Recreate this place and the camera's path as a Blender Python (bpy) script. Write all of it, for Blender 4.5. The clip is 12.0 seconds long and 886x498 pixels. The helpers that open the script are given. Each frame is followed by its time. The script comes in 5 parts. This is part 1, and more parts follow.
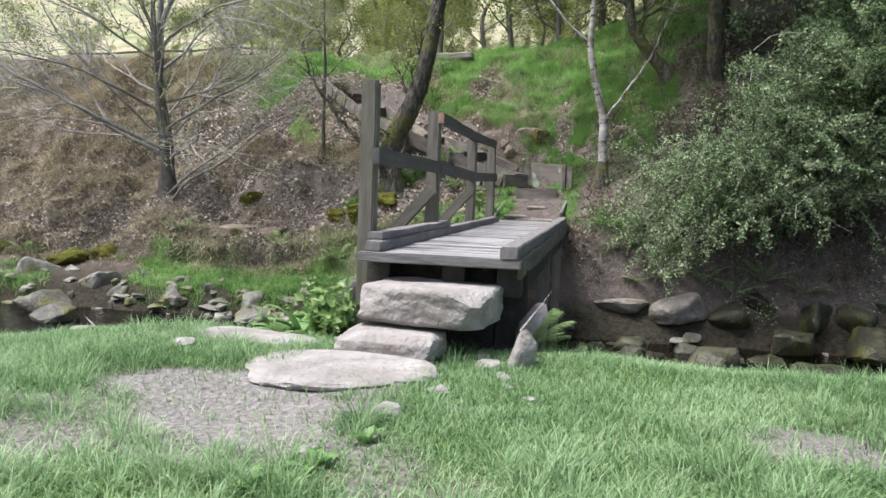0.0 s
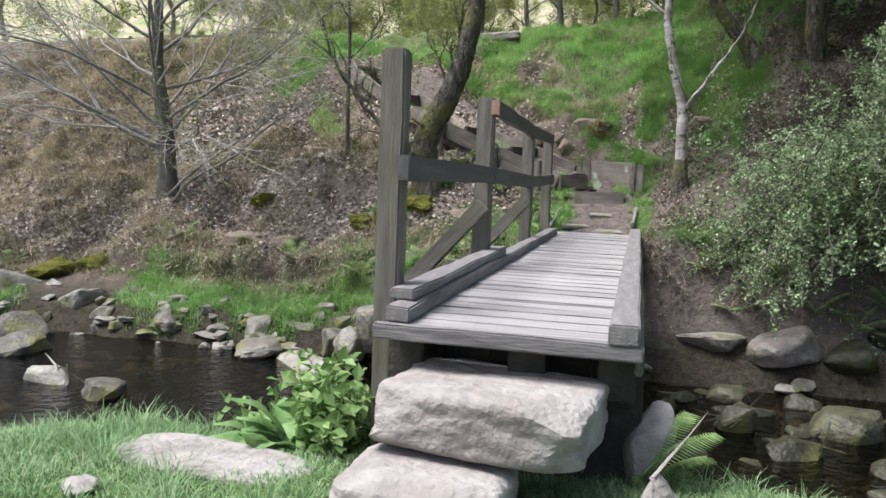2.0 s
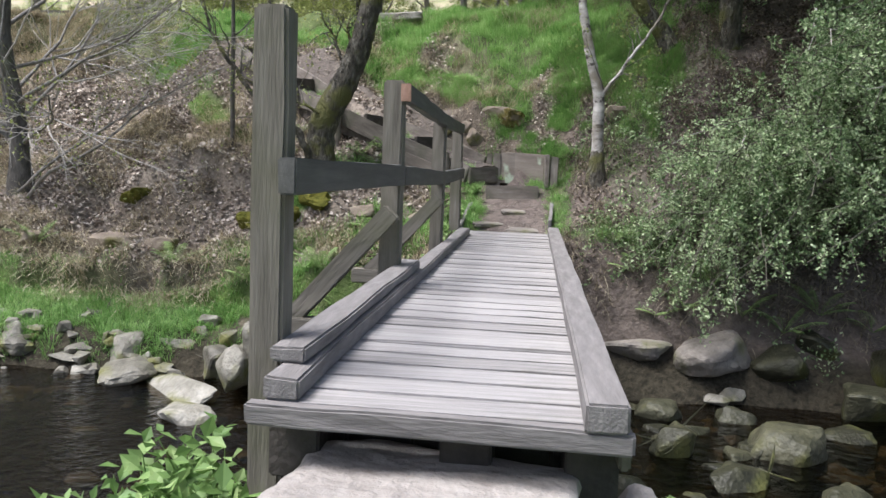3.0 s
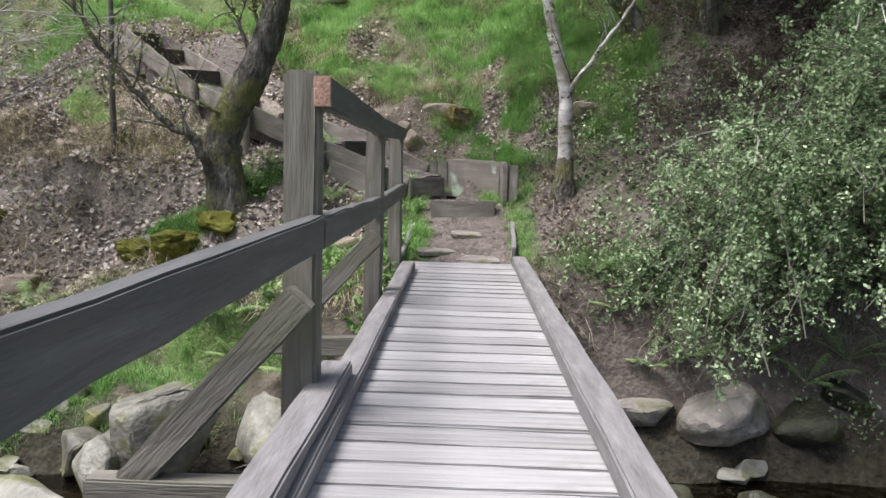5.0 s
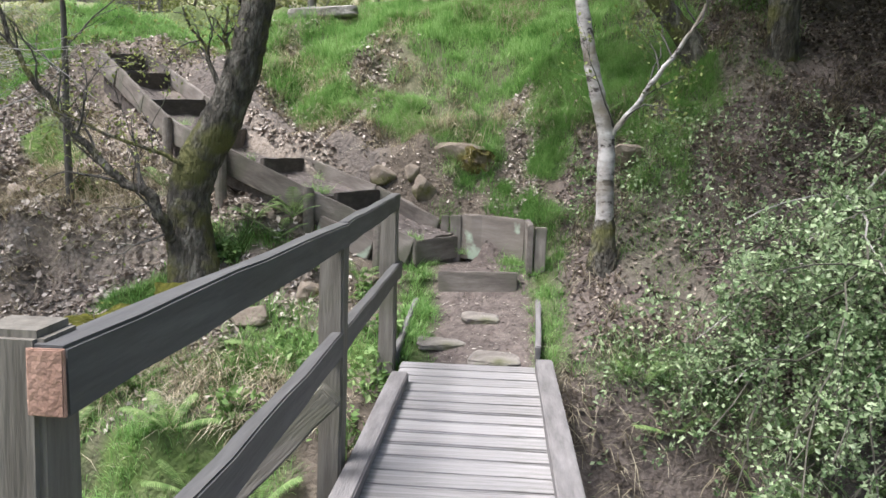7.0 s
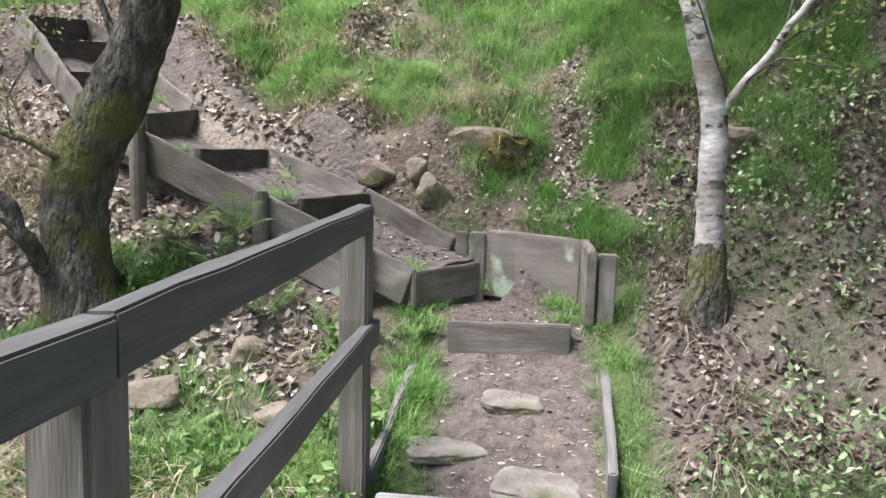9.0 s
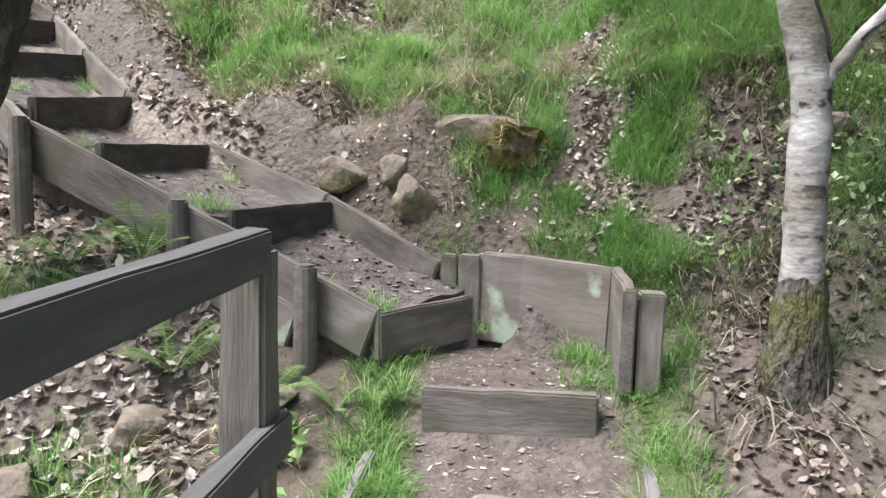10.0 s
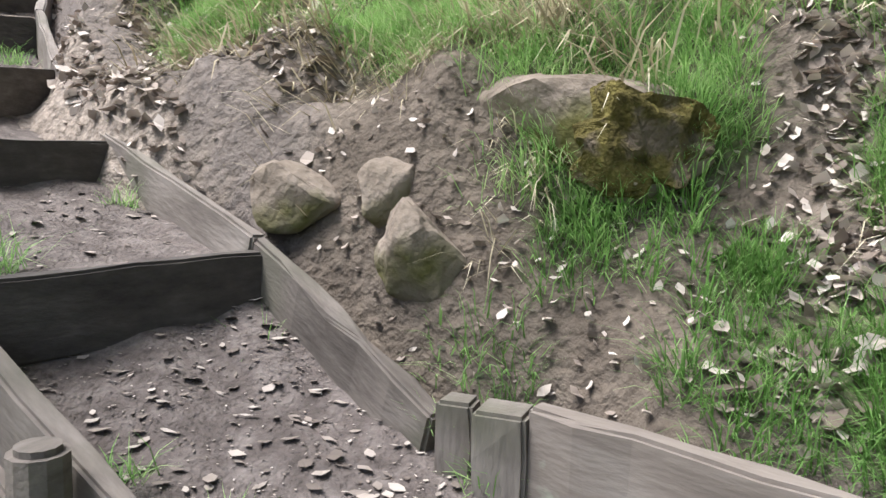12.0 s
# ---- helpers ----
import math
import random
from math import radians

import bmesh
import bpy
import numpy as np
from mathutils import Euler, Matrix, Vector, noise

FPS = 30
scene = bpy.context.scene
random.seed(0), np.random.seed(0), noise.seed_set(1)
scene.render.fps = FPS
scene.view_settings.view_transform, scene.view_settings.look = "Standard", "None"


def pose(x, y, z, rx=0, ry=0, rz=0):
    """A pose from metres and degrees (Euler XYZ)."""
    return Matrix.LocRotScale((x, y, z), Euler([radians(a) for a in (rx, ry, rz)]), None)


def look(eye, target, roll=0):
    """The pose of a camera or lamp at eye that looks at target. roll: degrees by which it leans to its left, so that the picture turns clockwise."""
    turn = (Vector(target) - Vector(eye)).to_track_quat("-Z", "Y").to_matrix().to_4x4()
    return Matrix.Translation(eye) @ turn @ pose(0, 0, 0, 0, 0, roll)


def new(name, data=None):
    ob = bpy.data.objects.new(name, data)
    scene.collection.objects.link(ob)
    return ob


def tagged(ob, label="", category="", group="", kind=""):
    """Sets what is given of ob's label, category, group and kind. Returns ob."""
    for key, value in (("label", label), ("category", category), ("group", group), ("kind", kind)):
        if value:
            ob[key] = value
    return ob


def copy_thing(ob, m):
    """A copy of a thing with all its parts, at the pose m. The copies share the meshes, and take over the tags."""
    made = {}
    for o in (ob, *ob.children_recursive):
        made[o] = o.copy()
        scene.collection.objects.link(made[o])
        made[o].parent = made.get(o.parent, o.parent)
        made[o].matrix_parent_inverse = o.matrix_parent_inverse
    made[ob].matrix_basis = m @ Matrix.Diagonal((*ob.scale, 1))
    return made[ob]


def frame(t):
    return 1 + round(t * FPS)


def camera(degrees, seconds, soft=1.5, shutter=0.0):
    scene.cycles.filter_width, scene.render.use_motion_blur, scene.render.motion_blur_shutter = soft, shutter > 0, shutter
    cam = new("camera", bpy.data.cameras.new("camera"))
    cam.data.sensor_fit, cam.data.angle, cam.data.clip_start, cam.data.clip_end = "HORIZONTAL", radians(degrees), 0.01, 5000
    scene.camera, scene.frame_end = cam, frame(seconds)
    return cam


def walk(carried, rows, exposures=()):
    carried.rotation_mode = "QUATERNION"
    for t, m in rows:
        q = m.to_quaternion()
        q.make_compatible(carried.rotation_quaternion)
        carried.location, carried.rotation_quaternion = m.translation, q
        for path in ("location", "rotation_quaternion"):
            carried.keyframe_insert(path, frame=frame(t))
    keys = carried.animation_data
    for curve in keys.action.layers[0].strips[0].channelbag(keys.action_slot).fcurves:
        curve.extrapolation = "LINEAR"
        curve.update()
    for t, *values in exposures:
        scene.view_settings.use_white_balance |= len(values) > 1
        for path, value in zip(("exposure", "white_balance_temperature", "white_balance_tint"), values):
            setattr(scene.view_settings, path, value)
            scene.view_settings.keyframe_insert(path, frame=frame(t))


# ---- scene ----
cam = camera(58.7, 12.0)
PATH = [
    (0, (1.072, -5.187, 0.45), (0.677, -3.232, 0.297), 2.1),
    (0.5, (0.967, -4.736, 0.468), (0.554, -2.786, 0.308), 2.1),
    (1, (0.75, -4.232, 0.46), (0.288, -2.293, 0.297), 2.3),
    (1.5, (0.628, -3.685, 0.523), (0.146, -1.752, 0.348), 2.3),
    (2, (0.505, -3.18, 0.634), (0.029, -1.246, 0.45), 2.3),
    (2.5, (0.368, -2.695, 0.673), (0.07, -0.727, 0.482), 2.5),
    (3, (0.246, -2.201, 0.712), (0.024, -0.224, 0.505), 2.3),
    (3.2, (0.176, -1.999, 0.716), (-0.021, -0.02, 0.502), 2.2),
    (4.8, (-0.074, -0.521, 0.832), (-0.13, 1.468, 0.622), 1.9),
    (5, (-0.031, -0.32, 0.905), (-0.079, 1.668, 0.686), 1.6),
    (5.5, (0.077, 0.133, 1.056), (0.06, 2.122, 0.844), 1.5),
    (6, (0.072, 0.456, 1.237), (0.03, 2.444, 1.024), 1.7),
    (6.5, (0.063, 0.838, 1.432), (-0.056, 2.822, 1.205), 2.0),
    (7, (0.134, 1.274, 1.473), (-0.007, 3.255, 1.239), 1.8),
    (7.2, (0.139, 1.473, 1.47), (-0.004, 3.454, 1.236), 1.9),
    (8.8, (0.125, 3.379, 1.438), (-0.11, 5.35, 1.193), 1.6),
    (9, (0.082, 3.654, 1.42), (-0.147, 5.626, 1.178), 1.7),
    (9.5, (0.102, 4.311, 1.397), (-0.147, 6.281, 1.156), 1.8),
    (10, (0.103, 4.974, 1.393), (-0.171, 6.94, 1.154), 1.6),
    (10.5, (0.153, 5.607, 1.412), (-0.152, 7.569, 1.166), 1.5),
    (11, (0.143, 6.212, 1.396), (-0.216, 8.165, 1.162), 1.6),
    (11.5, (0.186, 6.767, 1.386), (-0.271, 8.702, 1.172), 1.8),
    (12, (0.095, 7.249, 1.399), (-0.577, 9.117, 1.158), 1.6),
]
walk(cam, [(t, look(eye, target, roll)) for t, eye, target, roll in PATH],
     exposures=[(0.0, 0.80), (3.0, 0.76), (5.0, 0.80), (7.0, 0.99), (9.0, 1.10), (12.0, 1.17)])

# ---- world, sun, exposure ----
SUN_AZ, SUN_EL = 244.0, 64.0
world = bpy.data.worlds.new("world")
scene.world = world
world.use_nodes = True
wn = world.node_tree.nodes
sky = wn.new("ShaderNodeTexSky")
sky.sky_type = "NISHITA"
sky.sun_disc = False
sky.sun_elevation, sky.sun_rotation = radians(SUN_EL), radians(SUN_AZ)
sky.air_density, sky.dust_density, sky.ozone_density = 1.0, 4.0, 1.0
wn["Background"].inputs["Strength"].default_value = 0.125
world.node_tree.links.new(sky.outputs[0], wn["Background"].inputs["Color"])
sun = new("sun", bpy.data.lights.new("sun", "SUN"))
sun.data.energy, sun.data.angle, sun.data.color = 3.9, radians(28), (0.955, 0.97, 1.0)
sa, se = radians(SUN_AZ), radians(SUN_EL)
sun.matrix_world = look((0, 0, 0), (-math.sin(sa) * math.cos(se), -math.cos(sa) * math.cos(se), -math.sin(se)))

# ---- materials ----


def nodes_of(mat):
    mat.use_nodes = True
    return mat.node_tree.nodes, mat.node_tree.links


def plain(name, stops, scale=6.0, detail=6.0, rough=0.85, bump=0.3, bump_scale=40.0, stretch=(1, 1, 1), island=0.0, objvar=0.0,
          second=None, second_scale=1.5, second_range=(0.5, 0.65), spec=0.3, dist=0.02, translucent=0.0):
    """A noise-coloured surface: colour stops over a stretched noise, a second tone in patches, and a fine bump."""
    mat = bpy.data.materials.new(name)
    n, l = nodes_of(mat)
    bsdf = n["Principled BSDF"]
    co = n.new("ShaderNodeTexCoord")
    mp = n.new("ShaderNodeMapping")
    mp.inputs["Scale"].default_value = stretch
    l.new(co.outputs["Object"], mp.inputs["Vector"])
    t = n.new("ShaderNodeTexNoise")
    t.inputs["Scale"].default_value, t.inputs["Detail"].default_value, t.inputs["Roughness"].default_value = scale, detail, 0.65
    l.new(mp.outputs[0], t.inputs["Vector"])
    fac = t.outputs["Fac"]
    if island or objvar:
        src = n.new("ShaderNodeNewGeometry").outputs["Random Per Island"] if island else n.new("ShaderNodeObjectInfo").outputs["Random"]
        m = n.new("ShaderNodeMath")
        m.operation = "MULTIPLY_ADD"
        k = island or objvar
        m.inputs[1].default_value = k
        l.new(src, m.inputs[0])
        a = n.new("ShaderNodeMath")
        a.operation = "SUBTRACT"
        l.new(fac, a.inputs[0])
        a.inputs[1].default_value = k / 2
        l.new(a.outputs[0], m.inputs[2])
        fac = m.outputs[0]
    r = n.new("ShaderNodeValToRGB")
    while len(r.color_ramp.elements) < len(stops):
        r.color_ramp.elements.new(0.5)
    for e, (p, c) in zip(r.color_ramp.elements, stops):
        e.position, e.color = p, (*c, 1)
    l.new(fac, r.inputs[0])
    col = r.outputs[0]
    if second:
        t2 = n.new("ShaderNodeTexNoise")
        t2.inputs["Scale"].default_value, t2.inputs["Detail"].default_value = second_scale, 5
        l.new(co.outputs["Object"], t2.inputs["Vector"])
        mr = n.new("ShaderNodeMapRange")
        mr.inputs["From Min"].default_value, mr.inputs["From Max"].default_value = second_range
        l.new(t2.outputs["Fac"], mr.inputs["Value"])
        mx = n.new("ShaderNodeMix")
        mx.data_type = "RGBA"
        l.new(mr.outputs[0], mx.inputs[0])
        l.new(col, mx.inputs[6])
        mx.inputs[7].default_value = (*second, 1)
        col = mx.outputs[2]
    l.new(col, bsdf.inputs["Base Color"])
    bsdf.inputs["Roughness"].default_value = rough
    bsdf.inputs["Specular IOR Level"].default_value = spec
    if bump:
        tb = n.new("ShaderNodeTexNoise")
        tb.inputs["Scale"].default_value, tb.inputs["Detail"].default_value = bump_scale, 5
        l.new(mp.outputs[0], tb.inputs["Vector"])
        b = n.new("ShaderNodeBump")
        b.inputs["Strength"].default_value, b.inputs["Distance"].default_value = bump, dist
        l.new(tb.outputs["Fac"], b.inputs["Height"])
        l.new(b.outputs[0], bsdf.inputs["Normal"])
    if translucent:
        tr = n.new("ShaderNodeBsdfTranslucent")
        l.new(col, tr.inputs["Color"])
        ms = n.new("ShaderNodeMixShader")
        ms.inputs[0].default_value = translucent
        l.new(bsdf.outputs[0], ms.inputs[1])
        l.new(tr.outputs[0], ms.inputs[2])
        l.new(ms.outputs[0], n["Material Output"].inputs["Surface"])
    return mat


def ramp2(a, b, lo=0.3, hi=0.7):
    return [(lo, a), (hi, b)]


M_DECK = plain("weathered_deck", [(0.2, (0.145, 0.134, 0.134)), (0.45, (0.295, 0.28, 0.28)), (0.8, (0.44, 0.418, 0.418))], 5, 8, 0.8, 0.5, 30, (8, 0.35, 8), objvar=0.22, second=(0.17, 0.165, 0.14), second_scale=1.8, second_range=(0.55, 0.75))
M_TIMBER = plain("grey_timber", [(0.2, (0.075, 0.066, 0.055)), (0.5, (0.155, 0.14, 0.12)), (0.85, (0.25, 0.23, 0.20))], 4, 8, 0.8, 0.3, 20, (6, 0.5, 6), second=(0.095, 0.097, 0.062), second_scale=2.2, second_range=(0.48, 0.72))
M_RAIL = plain("grey_rail_timber", [(0.2, (0.05, 0.048, 0.048)), (0.5, (0.092, 0.089, 0.088)), (0.85, (0.16, 0.153, 0.15))], 4, 8, 0.6, 0.15, 20, (6, 0.5, 6), second=(0.085, 0.087, 0.075), second_range=(0.55, 0.75))
M_KERB = plain("grey_kerb_timber", [(0.2, (0.09, 0.083, 0.082)), (0.5, (0.175, 0.163, 0.162)), (0.85, (0.28, 0.262, 0.26))], 4, 8, 0.8, 0.3, 20, (5, 0.8, 5))
M_DARKWOOD = plain("dark_timber", ramp2((0.018, 0.016, 0.015), (0.06, 0.052, 0.047)), 6, 8, 0.7, 0.5, 30)
M_STAIR = plain("brown_stair_timber", [(0.25, (0.078, 0.066, 0.058)), (0.5, (0.16, 0.138, 0.122)), (0.8, (0.28, 0.25, 0.225))], 5, 8, 0.85, 0.2, 30, (3, 0.7, 3), objvar=0.2, second=(0.11, 0.105, 0.08), second_scale=2.5)
M_BOARD = plain("brown_retaining_timber", [(0.25, (0.12, 0.10, 0.086)), (0.5, (0.185, 0.158, 0.138)), (0.8, (0.27, 0.24, 0.215))], 4, 8, 0.85, 0.12, 30, (3, 0.7, 3), second=(0.36, 0.42, 0.33), second_scale=3.2, second_range=(0.60, 0.66))
# Wet risers, coloured darker still because they face away from the light.
M_RISER = plain("wet_shaded_riser_timber", [(0.25, (0.035, 0.03, 0.027)), (0.55, (0.08, 0.069, 0.061)), (0.85, (0.16, 0.142, 0.128))], 6, 8, 0.8, 0.3, 30, (3, 1, 3), objvar=0.15)
M_ENDGRAIN = plain("end_grain", ramp2((0.20, 0.11, 0.08), (0.42, 0.26, 0.20)), 14, 8, 0.85, 0.4, 60)
M_SLAB = plain("pale_gritstone", [(0.25, (0.145, 0.126, 0.116)), (0.5, (0.295, 0.27, 0.255)), (0.8, (0.44, 0.413, 0.395))], 4, 10, 0.9, 0.8, 22, second=(0.22, 0.195, 0.175), second_range=(0.52, 0.7), dist=0.03)
M_ROCK = plain("stream_rock", [(0.25, (0.06, 0.055, 0.045)), (0.5, (0.16, 0.15, 0.125)), (0.8, (0.34, 0.325, 0.29))], 5, 10, 0.5, 0.6, 25, second=(0.12, 0.12, 0.04), second_scale=3.0, second_range=(0.5, 0.65), objvar=0.35, dist=0.03)
# Wet algae olive, taken much darker to stand for shade under the bush.
M_WET_SHADED_ROCK = plain("shaded_algae_rock", [(0.25, (0.014, 0.014, 0.009)), (0.5, (0.034, 0.034, 0.02)), (0.8, (0.095, 0.092, 0.06))], 5, 10, 0.5, 0.6, 25, second=(0.07, 0.072, 0.022), second_scale=2.5, second_range=(0.5, 0.65), objvar=0.3, dist=0.03)
M_BANKROCK = plain("brown_bank_rock", [(0.25, (0.105, 0.082, 0.063)), (0.5, (0.21, 0.172, 0.138)), (0.8, (0.32, 0.272, 0.23))], 5, 10, 0.9, 0.6, 25, second=(0.10, 0.095, 0.03), second_scale=2.5, second_range=(0.55, 0.65), dist=0.03)
M_MOSS = plain("moss", ramp2((0.05, 0.055, 0.012), (0.19, 0.18, 0.045)), 14, 8, 1.0, 1.0, 90, spec=0.05)
M_DULL_MOSS = plain("dry_moss", ramp2((0.05, 0.042, 0.018), (0.17, 0.145, 0.05)), 22, 8, 1.0, 1.0, 90, spec=0.05, second=(0.15, 0.12, 0.09), second_scale=9, second_range=(0.5, 0.6))
M_BARK_OAK = plain("mossy_dark_bark", [(0.32, (0.03, 0.027, 0.023)), (0.52, (0.10, 0.09, 0.075)), (0.72, (0.27, 0.255, 0.225))], 7, 10, 0.95, 1.0, 22, (2, 2, 0.7), second=(0.13, 0.128, 0.05), second_scale=3.4, second_range=(0.48, 0.6), dist=0.09)
M_BARK_GREY = plain("grey_bark", ramp2((0.04, 0.036, 0.033), (0.15, 0.138, 0.128)), 9, 8, 0.9, 0.8, 40, (2, 2, 0.6), second=(0.09, 0.10, 0.05), second_scale=3.0, second_range=(0.55, 0.7))
M_BARK_PALE = plain("pale_grey_bark", ramp2((0.09, 0.082, 0.075), (0.27, 0.25, 0.235)), 9, 8, 0.9, 0.5, 40, (2, 2, 0.6))
M_TWIG = plain("pale_twig", ramp2((0.20, 0.185, 0.17), (0.48, 0.45, 0.43)), 9, 4, 0.9, 0.0)
M_BIRCH = plain("birch_bark", [(0.38, (0.05, 0.042, 0.038)), (0.43, (0.28, 0.258, 0.242)), (0.65, (0.50, 0.473, 0.455))], 4, 4, 0.75, 0.4, 14, (1.6, 1.6, 3.0), second=(0.17, 0.145, 0.11), second_scale=2.2, second_range=(0.52, 0.64))
M_GRASS = plain("green_grass", [(0.15, (0.085, 0.165, 0.055)), (0.5, (0.21, 0.345, 0.155)), (0.85, (0.43, 0.53, 0.32))], 1.2, 4, 0.6, 0, island=0.55, translucent=0.42)
M_TUSSOCK = plain("tussock_grass", [(0.15, (0.075, 0.165, 0.035)), (0.5, (0.19, 0.36, 0.10)), (0.85, (0.40, 0.54, 0.24))], 1.2, 4, 0.6, 0, island=0.55, translucent=0.42)
M_STRAW = plain("dead_grass", [(0.2, (0.18, 0.15, 0.095)), (0.5, (0.38, 0.33, 0.225)), (0.8, (0.60, 0.54, 0.41))], 3, 4, 0.85, 0, island=0.6, translucent=0.2)
# Darker copy of the straw: the right bank's shade is in its colour.
M_SHADED_STRAW = plain("shaded_dead_grass", [(0.2, (0.09, 0.073, 0.05)), (0.5, (0.21, 0.178, 0.125)), (0.8, (0.38, 0.335, 0.25))], 3, 4, 0.85, 0, island=0.6, translucent=0.2)
M_LITTER = plain("fallen_leaves", [(0.2, (0.17, 0.135, 0.112)), (0.5, (0.38, 0.322, 0.28)), (0.85, (0.60, 0.535, 0.485))], 3, 4, 0.8, 0, island=0.9, translucent=0.1)
# The fallen leaves again, darkened for the tree shade on the right.
M_SHADED_LITTER = plain("shaded_fallen_leaves", [(0.2, (0.075, 0.055, 0.044)), (0.5, (0.17, 0.132, 0.108)), (0.85, (0.34, 0.28, 0.238))], 3, 4, 0.7, 0, island=0.9, translucent=0.1)
M_CHIP = plain("trodden_leaf_bits", [(0.2, (0.12, 0.098, 0.085)), (0.5, (0.25, 0.212, 0.185)), (0.85, (0.45, 0.40, 0.36))], 3, 4, 0.85, 0, island=0.8)
M_SLABROCK = plain("grey_brown_slab_rock", [(0.25, (0.09, 0.078, 0.068)), (0.5, (0.20, 0.178, 0.16)), (0.8, (0.36, 0.33, 0.30))], 5, 10, 0.7, 0.7, 25, second=(0.10, 0.10, 0.05), second_scale=2.5, second_range=(0.55, 0.68), dist=0.03)
M_STEM = plain("dark_twig", ramp2((0.05, 0.045, 0.035), (0.15, 0.14, 0.11)), 9, 4, 0.9, 0.0)
M_LEAF = plain("bush_leaves", [(0.2, (0.08, 0.14, 0.055)), (0.5, (0.25, 0.345, 0.17)), (0.8, (0.50, 0.59, 0.37))], 1.3, 4, 0.5, 0, island=0.7, translucent=0.38)
M_BUD = plain("young_leaves", [(0.2, (0.10, 0.13, 0.035)), (0.5, (0.22, 0.26, 0.08)), (0.8, (0.36, 0.39, 0.15))], 2, 4, 0.6, 0, island=0.6, translucent=0.4)
M_FERN = plain("fern_green", [(0.2, (0.07, 0.14, 0.04)), (0.5, (0.16, 0.26, 0.085)), (0.8, (0.31, 0.41, 0.17))], 3, 4, 0.6, 0, island=0.4, translucent=0.35)
M_PLANT = plain("fresh_plant_leaves", [(0.2, (0.085, 0.16, 0.045)), (0.5, (0.19, 0.31, 0.10)), (0.8, (0.36, 0.47, 0.21))], 3, 4, 0.55, 0, island=0.5, translucent=0.38)
M_DOCK = plain("broad_leaf", [(0.2, (0.07, 0.16, 0.04)), (0.6, (0.17, 0.30, 0.10)), (0.8, (0.30, 0.42, 0.22))], 5, 4, 0.4, 0.2, 30, island=0.3, translucent=0.3)


def ground_material():
    """Earth, grass turf, gravel and leaf mould, mixed by where each lies on the ground."""
    mat = bpy.data.materials.new("ground_earth")
    n, l = nodes_of(mat)
    bsdf = n["Principled BSDF"]
    co = n.new("ShaderNodeTexCoord").outputs["Object"]

    def tex(scale, lo, hi, a, b):
        t = n.new("ShaderNodeTexNoise")
        t.inputs["Scale"].default_value, t.inputs["Detail"].default_value, t.inputs["Roughness"].default_value = scale, 10, 0.7
        l.new(co, t.inputs["Vector"])
        r = n.new("ShaderNodeValToRGB")
        r.color_ramp.elements[0].position, r.color_ramp.elements[0].color = lo, (*a, 1)
        r.color_ramp.elements[1].position, r.color_ramp.elements[1].color = hi, (*b, 1)
        l.new(t.outputs["Fac"], r.inputs[0])
        return r.outputs[0]

    col = tex(5, 0.3, 0.72, (0.062, 0.05, 0.04), (0.18, 0.148, 0.12))
    for name, c in (("grass", tex(9, 0.3, 0.7, (0.045, 0.085, 0.018), (0.12, 0.20, 0.045))),
                    ("gravel", tex(30, 0.32, 0.68, (0.105, 0.095, 0.088), (0.31, 0.285, 0.27))),
                    ("litter", tex(22, 0.35, 0.7, (0.13, 0.108, 0.09), (0.35, 0.298, 0.255))),
                    ("path", tex(12, 0.3, 0.72, (0.06, 0.048, 0.044), (0.19, 0.157, 0.142))),
                    ("bed", tex(14, 0.3, 0.7, (0.012, 0.011, 0.008), (0.065, 0.056, 0.04))),
                    ("bracken", tex(0.6, 0.36, 0.64, (0.17, 0.23, 0.085), (0.44, 0.36, 0.28)))):
        at = n.new("ShaderNodeAttribute")
        at.attribute_name = name
        mx = n.new("ShaderNodeMix")
        mx.data_type = "RGBA"
        l.new(at.outputs["Fac"], mx.inputs[0])
        l.new(col, mx.inputs[6])
        l.new(c, mx.inputs[7])
        col = mx.outputs[2]
    l.new(col, bsdf.inputs["Base Color"])
    bsdf.inputs["Roughness"].default_value, bsdf.inputs["Specular IOR Level"].default_value = 0.95, 0.15
    tb = n.new("ShaderNodeTexNoise")
    tb.inputs["Scale"].default_value, tb.inputs["Detail"].default_value = 28, 8
    l.new(co, tb.inputs["Vector"])
    b = n.new("ShaderNodeBump")
    b.inputs["Strength"].default_value, b.inputs["Distance"].default_value = 0.9, 0.04
    l.new(tb.outputs["Fac"], b.inputs["Height"])
    l.new(b.outputs[0], bsdf.inputs["Normal"])
    return mat


